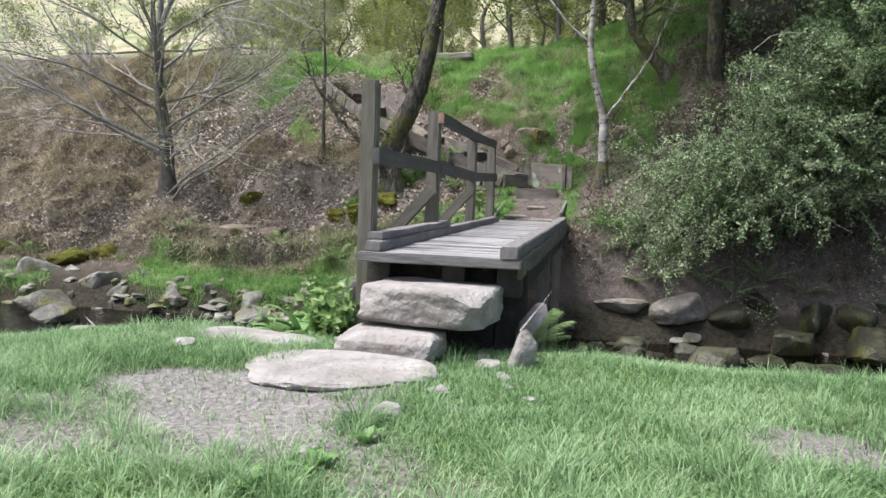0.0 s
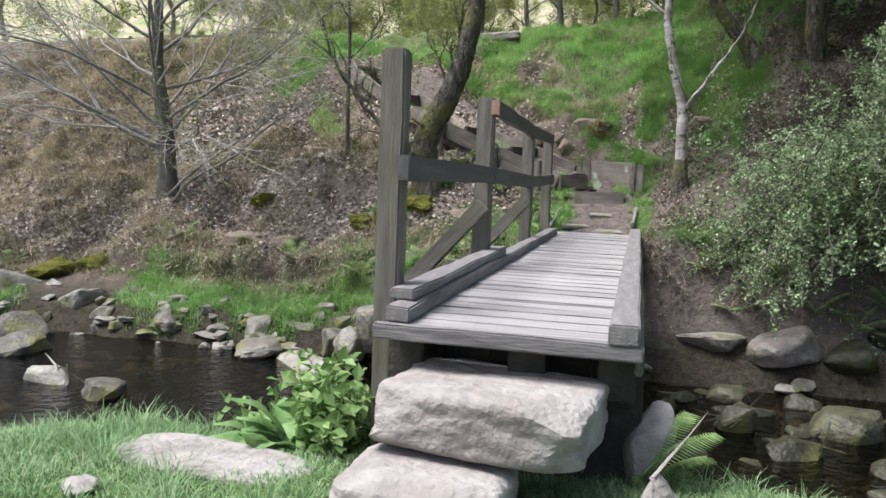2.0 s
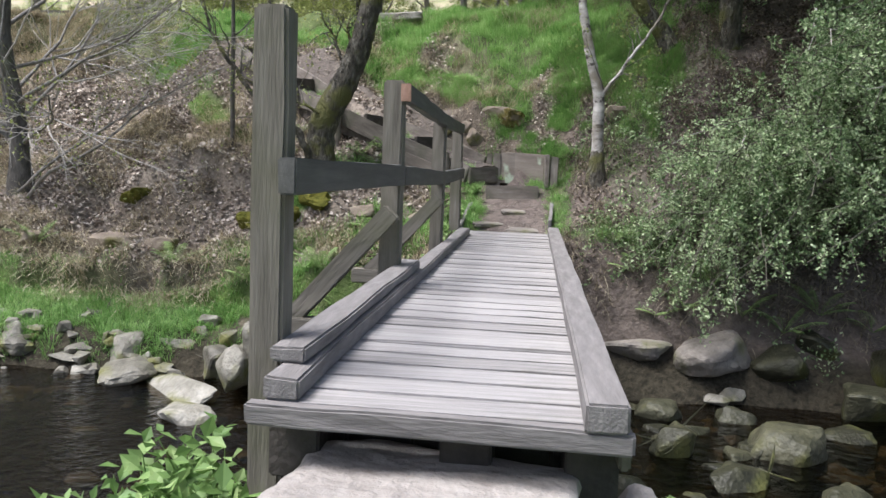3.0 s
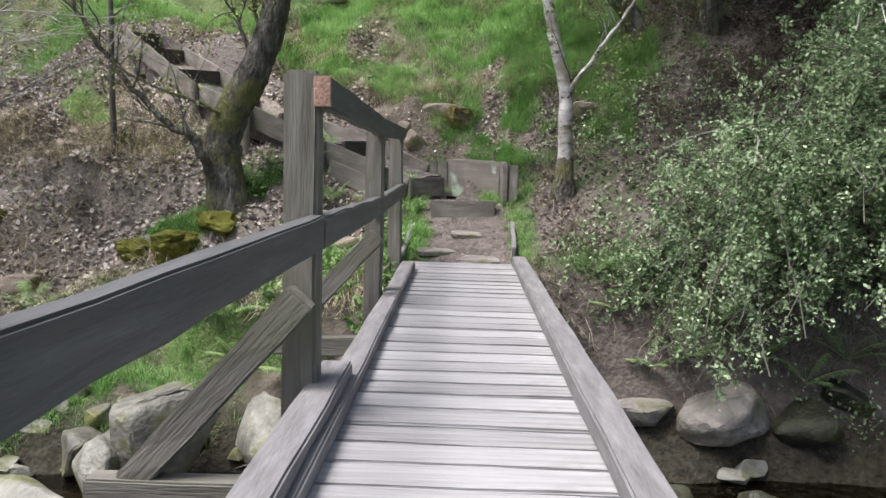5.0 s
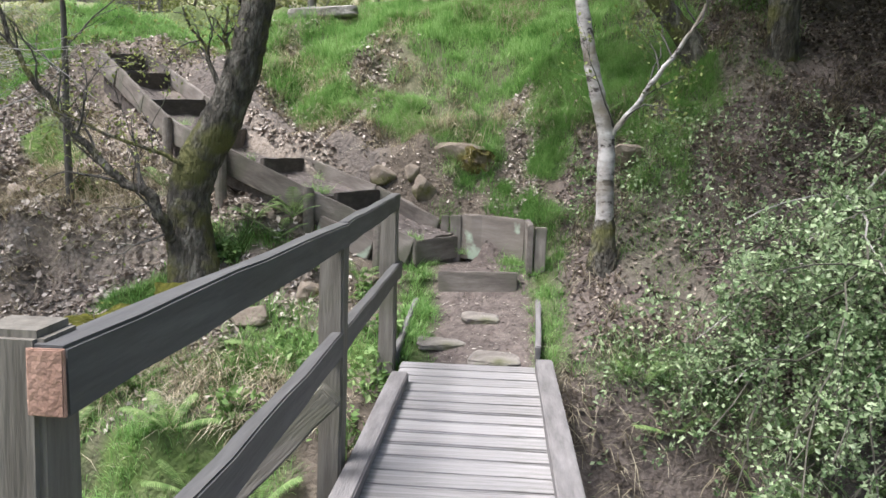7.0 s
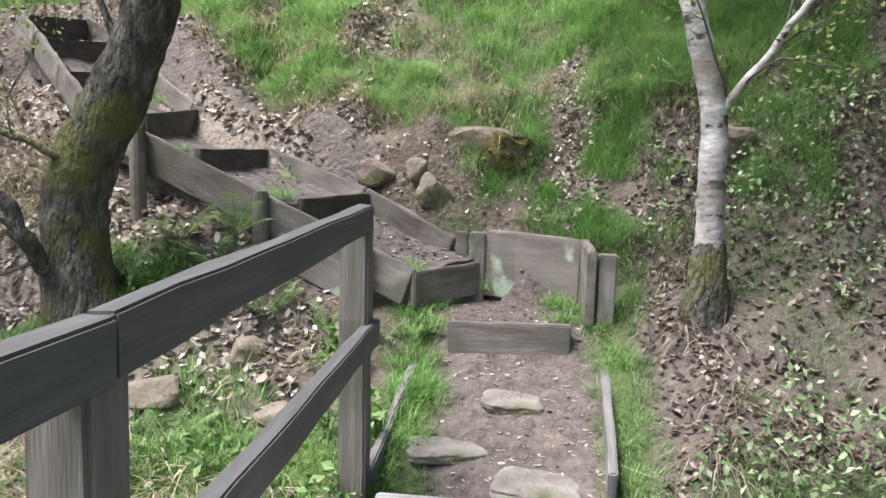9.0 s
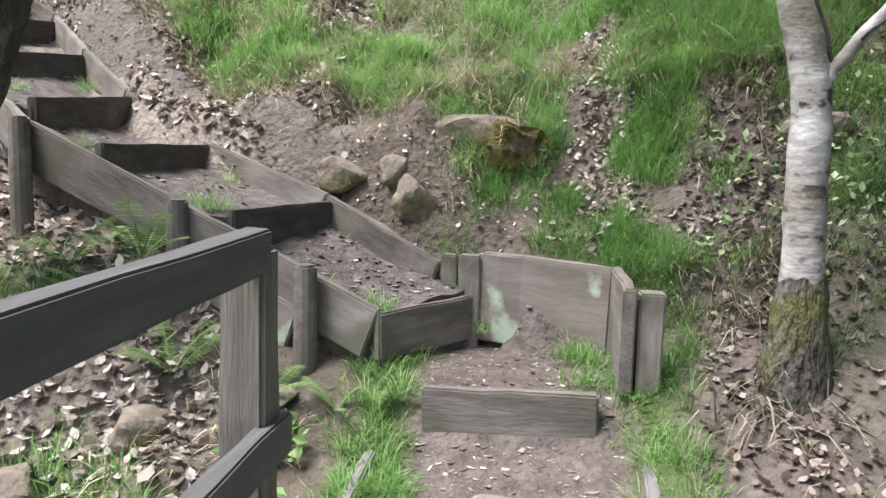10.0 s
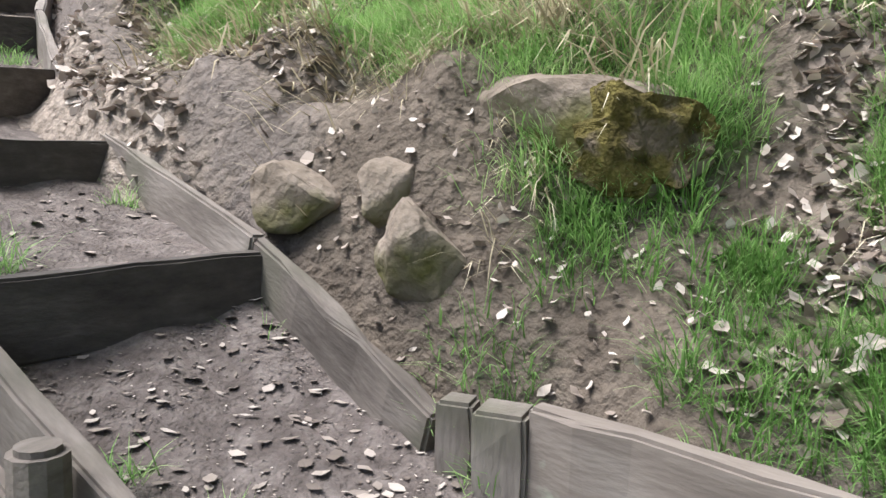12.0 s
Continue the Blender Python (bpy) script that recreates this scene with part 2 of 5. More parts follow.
def water_material():
    mat = bpy.data.materials.new("peaty_water")
    n, l = nodes_of(mat)
    n.remove(n["Principled BSDF"])
    tr, gl, mx, fr = (n.new("ShaderNodeBsdf" + "Transparent"), n.new("ShaderNodeBsdfGlossy"), n.new("ShaderNodeMixShader"), n.new("ShaderNodeFresnel"))
    tr.inputs["Color"].default_value = (0.30, 0.24, 0.16, 1)
    gl.inputs["Roughness"].default_value = 0.06
    fr.inputs["IOR"].default_value = 1.33
    t = n.new("ShaderNodeTexNoise")
    t.inputs["Scale"].default_value, t.inputs["Detail"].default_value = 11, 5
    l.new(n.new("ShaderNodeTexCoord").outputs["Object"], t.inputs["Vector"])
    b = n.new("ShaderNodeBump")
    b.inputs["Strength"].default_value, b.inputs["Distance"].default_value = 0.8, 0.06
    l.new(t.outputs["Fac"], b.inputs["Height"])
    l.new(b.outputs[0], gl.inputs["Normal"])
    l.new(b.outputs[0], fr.inputs["Normal"])
    l.new(fr.outputs[0], mx.inputs[0])
    l.new(tr.outputs[0], mx.inputs[1])
    l.new(gl.outputs[0], mx.inputs[2])
    l.new(mx.outputs[0], n["Material Output"].inputs["Surface"])
    return mat


# ---- building helpers ----
RNG = np.random.default_rng(7)


def lattice(ix, iy, seed):
    h = (ix.astype(np.int64) * 374761393 + iy.astype(np.int64) * 668265263 + seed * 982451653) & 0xFFFFFFFF
    h = ((h ^ (h >> 13)) * 1274126177) & 0xFFFFFFFF
    return ((h ^ (h >> 16)) & 0xFFFF) / 65535.0


def value_noise(x, y, seed=0):
    """Smooth noise of 0 to 1 over the plane."""
    x, y = np.asarray(x, float), np.asarray(y, float)
    ix, iy = np.floor(x), np.floor(y)
    fx, fy = x - ix, y - iy
    fx, fy = fx * fx * (3 - 2 * fx), fy * fy * (3 - 2 * fy)
    a, b = lattice(ix, iy, seed), lattice(ix + 1, iy, seed)
    c, d = lattice(ix, iy + 1, seed), lattice(ix + 1, iy + 1, seed)
    return (a * (1 - fx) + b * fx) * (1 - fy) + (c * (1 - fx) + d * fx) * fy


def fbm(x, y, scale=1.0, octaves=4, seed=0):
    total, amp, norm = 0.0, 1.0, 0.0
    for o in range(octaves):
        total = total + amp * value_noise(np.asarray(x) * scale, np.asarray(y) * scale, seed + o)
        norm, amp, scale = norm + amp, amp * 0.5, scale * 2.03
    return total / norm


def step(a, b, v):
    k = np.clip((np.asarray(v, float) - a) / (b - a), 0, 1)
    return k * k * (3 - 2 * k)


def raw_mesh(name, verts, tris, mat, parent=None, smooth=False, label=""):
    """One mesh object from arrays of points and triangles."""
    me = bpy.data.meshes.new(name)
    verts, tris = np.asarray(verts, np.float32), np.asarray(tris, np.int32)
    k = tris.shape[1]
    me.vertices.add(len(verts))
    me.vertices.foreach_set("co", verts.ravel())
    me.loops.add(tris.size)
    me.loops.foreach_set("vertex_index", tris.ravel())
    me.polygons.add(len(tris))
    me.polygons.foreach_set("loop_start", np.arange(0, tris.size, k, dtype=np.int32))
    me.update(calc_edges=True)
    me.polygons.foreach_set("use_smooth", np.full(len(tris), smooth))
    me.materials.append(mat)
    ob = new(name, me)
    if parent:
        ob.parent = parent
    if label:
        ob["label"] = label
    return ob


def part(name, bm, mat, parent, label=""):
    me = bpy.data.meshes.new(name)
    bm.to_mesh(me)
    bm.free()
    me.materials.append(mat)
    ob = new(name, me)
    ob.parent = parent
    if label:
        ob["label"] = label
    return ob


def empty(name, at, label, category, group="", kind=""):
    ob = new(name)
    ob.location = at
    ob.empty_display_size = 0.1
    return tagged(ob, label, category, group, kind)


def bar_bm(length, w, h, wear=0.004, bevel=0.008, cuts=5, seed=0):
    """A worn timber along +y from 0, its middle at x 0, its top at z 0."""
    rnd = random.Random(seed)
    bm = bmesh.new()
    bmesh.ops.create_cube(bm, size=1)
    for v in bm.verts:
        v.co = Vector((v.co.x * w, (v.co.y + 0.5) * length, (v.co.z - 0.5) * h))
    long_edges = [e for e in bm.edges if abs(e.verts[0].co.y - e.verts[1].co.y) > length * 0.9]
    bmesh.ops.subdivide_edges(bm, edges=long_edges, cuts=cuts)
    for v in bm.verts:
        v.co += Vector((rnd.uniform(-wear, wear), 0, rnd.uniform(-wear, wear)))
    sharp = [e for e in bm.edges if len(e.link_faces) == 2 and e.calc_face_angle(0) > 1.0]
    bmesh.ops.bevel(bm, geom=sharp, offset=bevel, segments=2, affect="EDGES")
    return bm


def bar(name, p0, p1, w, h, mat, parent, label="", up=(0, 0, 1), wear=0.004, bevel=0.008, seed=0, cuts=5):
    """A timber from p0 to p1, which lie on the middle of its top."""
    p0, p1 = Vector(p0), Vector(p1)
    d = p1 - p0
    y = d.normalized()
    x = y.cross(Vector(up)).normalized()
    z = x.cross(y)
    m = Matrix((x, y, z)).transposed().to_4x4()
    m.translation = p0
    bm = bar_bm(d.length, w, h, wear, bevel, cuts, seed)
    if parent is None:
        me = bpy.data.meshes.new(name)
        bm.to_mesh(me)
        bm.free()
        me.materials.append(mat)
        ob = new(name, me)
        ob.matrix_world = m
        return ob
    ob = part(name, bm, mat, parent, label)
    ob.matrix_local = Matrix.Translation(-parent.location) @ m
    return ob


def stone_bm(size, seed, planes=9, depth=(0.62, 0.9), rough=0.05, flat=None, level=3):
    """An angular rock: the hull of a few scattered corners, its edges worn, its faces roughened."""
    rnd = random.Random(seed)
    bm = bmesh.new()
    for _ in range(planes + 6):
        d = Vector((rnd.gauss(0, 1), rnd.gauss(0, 1), rnd.gauss(0, 1)))
        d = d / max(abs(d.x), abs(d.y), abs(d.z)) * 0.55 + d.normalized() * 0.45
        if flat:
            d.z = min(d.z, flat)
        bm.verts.new(d * rnd.uniform(0.78, 1.0))
    hull = bmesh.ops.convex_hull(bm, input=bm.verts)
    bmesh.ops.delete(bm, geom=[v for v in bm.verts if not v.link_faces], context="VERTS")
    bmesh.ops.bevel(bm, geom=list(bm.edges), offset=0.07, segments=1, affect="EDGES")
    bmesh.ops.triangulate(bm, faces=bm.faces[:])
    if level > 2:
        bmesh.ops.subdivide_edges(bm, edges=bm.edges[:], cuts=2, use_grid_fill=True)
    off = Vector((rnd.uniform(0, 90), rnd.uniform(0, 90), rnd.uniform(0, 90)))
    for v in bm.verts:
        co = v.co * (1 + rough * 2.2 * noise.fractal(v.co * 1.7 + off, 1.0, 2.0, 4))
        v.co = Vector((co.x * size[0], co.y * size[1], co.z * size[2]))
    bmesh.ops.recalc_face_normals(bm, faces=bm.faces)
    return bm


def block_bm(size, seed, rough=0.03, power=5.0, level=5):
    """A hewn stone slab: a boxy solid with uneven edges and broken corners. size: half lengths."""
    rnd = random.Random(seed)
    bm = bmesh.new()
    bmesh.ops.create_icosphere(bm, subdivisions=level, radius=1.0)
    off = Vector((rnd.uniform(0, 90), rnd.uniform(0, 90), rnd.uniform(0, 90)))
    chips = [(Vector((rnd.uniform(-1, 1), rnd.uniform(-1, 1), rnd.uniform(-0.7, 0.7))).normalized(), rnd.uniform(1.12, 1.38)) for _ in range(12)]
    for v in bm.verts:
        d = v.co
        k = (abs(d.x) ** power + abs(d.y) ** power + abs(d.z) ** power) ** (-1 / power)
        co = d * k
        for n_, far in chips:
            over = co.dot(n_) - far
            if over > 0:
                co -= n_ * over
        wob = noise.fractal(Vector((co.x * 1.2, co.y * 1.2, co.z * 0.8)) + off, 1.0, 2.0, 5)
        co.x += co.x * wob * rough * 2.5
        co.y += co.y * wob * rough * 2.5
        co.z += wob * rough * 2.0 + noise.noise(co * 5 + off) * rough * 0.8
        v.co = Vector((co.x * size[0], co.y * size[1], co.z * size[2]))
    return bm


def solid(name, bm, mat, m, label, category, group="", smooth=True):
    me = bpy.data.meshes.new(name)
    bm.to_mesh(me)
    bm.free()
    me.materials.append(mat)
    if smooth:
        me.shade_smooth()
        me.set_sharp_from_angle(angle=radians(32))
    ob = new(name, me)
    ob.matrix_world = m
    return tagged(ob, label, category, group)


def tube(points, radii, sides=7, jag=0.0):
    """A tapered tube along points: its vertices and quads."""
    p, r = np.asarray(points, float), np.asarray(radii, float)
    d = np.gradient(p, axis=0)
    d /= np.linalg.norm(d, axis=1, keepdims=True) + 1e-9
    side = np.cross(d[0], (1.0, 0, 0) if abs(d[0][2]) > 0.7 else (0, 0, 1.0))
    rows = []
    for k in d:
        side = side - k * (side @ k)
        side = side / (np.linalg.norm(side) + 1e-9)
        rows.append(side)
    a = np.array(rows)
    b = np.cross(d, a)
    t = np.linspace(0, 2 * np.pi, sides, endpoint=False)
    rr = r[:, None] * (1 + jag * RNG.uniform(-1, 1, (len(p), sides)))
    v = p[:, None] + rr[..., None] * (a[:, None] * np.cos(t)[None, :, None] + b[:, None] * np.sin(t)[None, :, None])
    i = np.arange(len(p) - 1)[:, None] * sides
    j, k = np.arange(sides)[None], (np.arange(sides)[None] + 1) % sides
    q = np.stack([i + j, i + k, i + sides + k, i + sides + j], -1).reshape(-1, 4)
    return v.reshape(-1, 3), q


class Soup:
    """Gathers pieces into one mesh."""

    def __init__(self):
        self.v, self.f, self.n = [], [], 0

    def add(self, v, f):
        self.v.append(np.asarray(v, np.float32))
        self.f.append(np.asarray(f) + self.n)
        self.n += len(v)

    def make(self, name, mat, parent=None, smooth=False, label=""):
        return raw_mesh(name, np.concatenate(self.v), np.concatenate(self.f), mat, parent, smooth, label)


def scatter(template_v, template_f, at, yaw, tilt, size, roll=None):
    """Copies of a small shape at many places: turned about z by yaw, tipped by tilt first, and rolled about its own x."""
    n = len(at)
    v = np.asarray(template_v, float)[None] * np.reshape(size, (n, 1, 3))
    if roll is not None:
        c, s = np.cos(roll)[:, None], np.sin(roll)[:, None]
        v = np.stack([v[..., 0] * c + v[..., 2] * s, v[..., 1], v[..., 2] * c - v[..., 0] * s], -1)
    c, s = np.cos(tilt)[:, None], np.sin(tilt)[:, None]
    v = np.stack([v[..., 0], v[..., 1] * c - v[..., 2] * s, v[..., 1] * s + v[..., 2] * c], -1)
    c, s = np.cos(yaw)[:, None], np.sin(yaw)[:, None]
    v = np.stack([v[..., 0] * c - v[..., 1] * s, v[..., 0] * s + v[..., 1] * c, v[..., 2]], -1) + np.asarray(at)[:, None]
    f = np.asarray(template_f)[None] + (np.arange(n) * len(template_v))[:, None, None]
    return v.reshape(-1, 3), f.reshape(-1, f.shape[-1])


# ---- ground ----
def station(*pairs):
    return np.array(pairs[0::2], float), np.array(pairs[1::2], float)


FAR_BANK = {
    -30.0: station(4.0, -1.75, 4.6, -1.2, 6.0, -0.9, 8.0, 0.3, 12.0, 3.0, 14.0, 3.55, 19.0, 4.25),
    -6.5: station(5.0, -1.75, 5.5, -1.25, 6.3, -1.02, 6.75, -0.9, 6.84, -0.65, 7.6, -0.25, 9.2, 0.85, 10.6, 2.0, 12.4, 3.1, 14.0, 3.5, 19.0, 4.2),
    -4.2: station(5.0, -1.75, 5.6, -1.2, 6.75, -0.98, 6.84, -0.55, 7.3, -0.32, 8.12, 0.34, 8.2, 0.78, 8.7, 1.05, 10.0, 1.85, 11.3, 2.45, 12.6, 3.1, 14.0, 3.5, 19.0, 4.3),
    -2.2: station(5.2, -1.75, 5.8, -1.15, 6.4, -0.95, 6.5, -0.5, 7.3, -0.15, 8.1, 0.5, 8.8, 1.1, 9.7, 1.55, 12.0, 3.15, 14.0, 3.6, 19.0, 4.35),
    -0.6: station(5.4, -1.75, 6.0, -1.0, 6.5, -0.3, 7.2, 0.05, 7.88, 0.31, 7.94, 0.40, 8.5, 0.55, 9.0, 1.1, 9.3, 1.5, 10.6, 2.35, 12.0, 3.25, 14.0, 3.75, 19.0, 4.5),
    0.35: station(5.4, -1.75, 6.0, -1.0, 6.4, -0.2, 6.8, 0.02, 7.88, 0.33, 7.94, 0.47, 8.4, 0.52, 8.46, 0.52, 8.53, 0.86, 9.2, 1.3, 9.5, 1.75, 10.6, 2.45, 12.0, 3.35, 14.0, 3.85, 19.0, 4.6),
    1.05: station(5.4, -1.75, 6.0, -1.1, 6.3, -0.5, 6.6, 0.0, 7.1, 0.30, 7.7, 0.52, 8.2, 0.74, 8.7, 1.10, 9.4, 1.75, 10.6, 2.6, 12.0, 3.5, 14.0, 4.3, 19.0, 5.4),
    2.5: station(5.5, -1.75, 6.1, -1.05, 6.6, -0.4, 7.4, 0.35, 8.4, 1.4, 9.5, 2.5, 12.0, 4.1, 15.0, 5.4, 19.0, 6.4),
    30.0: station(5.8, -1.75, 6.4, -0.9, 7.0, 0.0, 8.5, 1.6, 9.5, 2.7, 12.0, 4.6, 15.0, 6.2, 19.0, 7.6),
}


def bank_edge(x):
    """How far ahead the grass of the near bank reaches before it drops to the stream."""
    x = np.asarray(x, float)
    return 0.25 + 0.25 * np.sin(x * 1.4 + 0.4) + 0.45 * step(-0.3, -0.9, x) + 0.3 * np.clip(x - 1.5, 0, 8) - 1.1 * np.clip(-1.9 - x, 0, 3.5)


def ground(x, y):
    """The height of the ground."""
    x, y = np.asarray(x, float), np.asarray(y, float)
    keys = sorted(FAR_BANK)
    yy = y + step(-1.4, -2.4, x) * (0.75 * (fbm(x, y * 0.3, 0.9, 3, 17) - 0.5) + 0.2 * (fbm(x, y, 3.4, 2, 18) - 0.5)) * step(6.0, 6.4, y)
    cols = [np.interp(yy, *FAR_BANK[k]) for k in keys]
    far = cols[-1].copy()
    for a, b, ca, cb in zip(keys, keys[1:], cols, cols[1:]):
        k = np.clip((x - a) / (b - a), 0, 1)
        far = np.where((x >= a) & (x < b), ca * (1 - k) + cb * k, far)
    far = np.where(x < keys[0], cols[0], far)
    far = far + np.clip(y - 19, 0, None) * 0.09 + np.clip(y - 31, 0, None) * 0.3 - np.clip(y - 110, 0, None) * 0.3
    e = bank_edge(x)
    near = np.interp(y - e, [-60, -4.5, -0.6, -0.1, 0.12, 0.55, 0.8], [0.6, -0.60, -0.64, -0.72, -0.95, -1.6, -1.75])
    near = near + 0.05 * np.exp(-((x + 1.8) ** 2 + (y + 1.2) ** 2) / 0.6)
    z = np.where(y > 3, far, near)
    rough_far = step(6.2, 7.5, y)
    lump = (fbm(x, y, 1.1, 4, 3) - 0.5) * (0.42 + 0.5 * step(-2.6, -4.0, x)) + (fbm(x, y, 4.5, 3, 9) - 0.5) * 0.16
    lump = lump + (np.abs(fbm(x, y, 2.1, 3, 13) - 0.5) * 2) ** 0.8 * 0.22 * step(8.8, 9.6, y) * step(-5, -2, x)
    on_path = np.exp(-(x / 0.55) ** 2) * step(6.2, 6.6, y) * (1 - step(8.4, 8.9, y))
    z = z + lump * rough_far * (1 - 0.9 * on_path) * step(0.2, 1.2, np.abs(y - 8.3) + np.abs(x) * 0.5)
    z = z + (fbm(x, y, 1.7, 3, 5) - 0.5) * 0.09 * (1 - step(2.0, 3.0, y))
    z = z + (fbm(x, y, 3.0, 3, 6) - 0.5) * 0.25 * step(-1.3, -1.6, z)
    off, high = stair_near(x, y)
    return np.where(off < 0.9, np.minimum(z, high - 0.17 + 2.6 * np.clip(off - 0.33 - 0.12 * step(-2.2, -3.2, x), 0, 1)), z)


def stair_near(x, y):
    """The distance from the middle line of the stair on the slope, and the height of the stair there."""
    pz = np.array([0.66, 0.95, 1.28, 1.58, 1.96, 2.34, 2.60])
    px, py = np.array([-0.4, -1.25, -2.05, -2.65, -3.6, -4.28, -4.72]), np.array([8.45, 8.77, 9.02, 9.35, 10.15, 10.86, 11.10])
    best, high = np.full(np.shape(x), 99.0), np.full(np.shape(x), 9.0)
    for i in range(len(px) - 1):
        dx, dy = px[i + 1] - px[i], py[i + 1] - py[i]
        k = np.clip(((x - px[i]) * dx + (y - py[i]) * dy) / (dx * dx + dy * dy), 0, 1)
        far = np.hypot(x - px[i] - k * dx, y - py[i] - k * dy)
        high = np.where(far < best, pz[i] + k * (pz[i + 1] - pz[i]), high)
        best = np.minimum(best, far)
    return best, high


def stair_side(x, y):
    return stair_near(x, y)[0]


def path_at(x, y):
    """The bare trodden earth: from the bridge to the stair."""
    wide = 0.42 + 0.12 * (fbm(x, y, 2.2, 3, 19) - 0.5)
    return (1 - step(wide - 0.1, wide + 0.06, np.abs(x - 0.02))) * step(6.3, 6.6, y) * (1 - step(8.5, 8.75, y))


def trail_at(x, y):
    """The narrow gravel trail trodden along the upper side of the stair."""
    off = stair_near(x, y)[0]
    upper = (y - 9.05 + 0.62 * (x + 1.0)) > 0
    return upper * (1 - step(0.68, 0.84, off + 0.25 * (fbm(x, y, 2.4, 3, 20) - 0.5))) * step(-0.95, -1.25, x) * (1 - step(-3.7, -4.2, x))


def gravel_at(x, y):
    u, v = x + 0.55 + 0.35 * (y + 1.7), y + 1.68
    d = (u / 0.9) ** 2 + (v / 0.55) ** 2
    d = d + (fbm(x, y, 2.6, 4, 21) - 0.5) * 2.2
    worn = 1 - step(0.55, 1.35, d)
    worn = np.maximum(worn, 0.75 * (1 - step(0.4, 1.3, ((x + 0.9) / 1.1) ** 2 + ((y + 2.25) / 0.5) ** 2 + (fbm(x, y, 3.2, 3, 24) - 0.5) * 2.4)))
    trod = np.exp(-((x - 0.55 - (y + 3) * -0.2) / 0.45) ** 2) * (1 - step(-2.6, -2.0, y)) * 0.5
    worn = np.maximum(worn, 0.9 * (1 - step(0.5, 1.3, ((x - 2.3) / 0.8) ** 2 + ((y + 1.55) / 0.4) ** 2 + (fbm(x, y, 3, 3, 22) - 0.5) * 1.6)))
    return np.clip(worn + trod * step(0.45, 0.6, fbm(x, y, 3, 3, 25)), 0, 1)


BANK_TURF = ((-0.15, 9.33, 0.30, 0.10), (0.22, 8.80, 0.28, 0.15), (0.62, 9.22, 0.26, 0.17), (0.75, 9.6, 0.35, 0.22), (1.2, 6.75, 0.5, 0.25), (2.0, 6.6, 0.6, 0.2), (-0.25, 9.15, 0.10, 0.07), (0.16, 9.08, 0.07, 0.07), (0.55, 8.6, 0.2, 0.14),
             (-4.6, 9.9, 0.7, 0.5), (-2.1, 8.2, 0.45, 0.16), (-2.9, 7.75, 0.5, 0.22), (-3.9, 8.95, 0.5, 0.25), (-3.3, 8.75, 0.3, 0.2))


def grass_at(x, y):
    """How thickly green grass grows."""
    x, y = np.asarray(x, float), np.asarray(y, float)
    near = (y < bank_edge(x) + 0.15) * (1 - 0.93 * gravel_at(x, y))
    patch = fbm(x, y, 0.75, 4, 31)
    slope = step(8.85, 9.5, y + 0.25 * x * (x < 0)) * (1 - step(13.0, 15.0, y)) * step(-3.2, -1.6, x + 0.35 * (y - 9)) * (1 - step(1.3, 2.3, x - 0.1 * (y - 9)))
    slope = np.clip(slope * step(0.32, 0.44, patch) + slope * 0.3, 0, 1)
    terrace = step(5.15, 5.45, y) * (1 - step(6.5, 7.0, y)) * (1 - step(-2.6, -1.6, x)) * step(0.4, 0.5, patch)
    ledge = step(6.1, 6.4, y) * (1 - step(6.9, 7.6, y + 0.8 * (fbm(x, y, 1.2, 2, 44) - 0.5))) * step(-4.2, -2.6, x) * (1 - step(-0.75, -0.55, x)) * step(0.30, 0.42, patch) * 0.95
    upper = step(10.5, 12.0, y) * (1 - step(17, 19, y)) * step(-9, -4, -np.abs(x + 4)) * 0.7
    beside = 0.75 * step(0.36, 0.48, np.abs(x) + 0.25 * (fbm(x, y, 3, 2, 39) - 0.5)) * (1 - step(0.55, 0.72, np.abs(x))) * step(6.6, 6.9, y) * (1 - step(8.0, 8.6, y))
    right = step(6.4, 7.2, y) * (1 - step(10.2, 11.0, y)) * step(0.45, 0.7, x) * (1 - step(2.2, 3.5, x)) * step(0.5, 0.6, fbm(x, y, 1.5, 3, 37)) * 0.6
    right = right * np.where((x < 1.3) & (y > 8.45), 0.15, 1.0)
    for cx, cy, rx, ry in BANK_TURF:
        d = ((x - cx) / rx) ** 2 + ((y - cy) / ry) ** 2 + 1.3 * (fbm(x, y, 4, 3, 43) - 0.5)
        right = np.maximum(right, 1 - step(0.6, 1.15, d))
    slope = slope * step(9.25, 9.5, y - 0.18 * (x < -0.6) * (x > -1.5) - 0.25 * step(0.2, 0.5, x)) * (1 - np.exp(-((x - 0.2 - 0.12 * (y - 9.4)) / 0.15) ** 2) * (y < 10.3))
    far = np.maximum.reduce([slope, terrace, ledge, upper, right]) * (1 - trail_at(x, y))
    far = far * step(0.62, 0.9, stair_side(x, y) + 0.35 * (fbm(x, y, 2, 3, 36) - 0.5) + (y > 12.2))
    far = far * np.where((x < -0.75) & (y > 8.95), step(0.85, 1.15, stair_side(x, y) + 0.3 * (fbm(x, y, 2, 3, 38) - 0.5)), 1.0)
    far = np.maximum(far, beside)
    return np.where(y < 3, near, far)


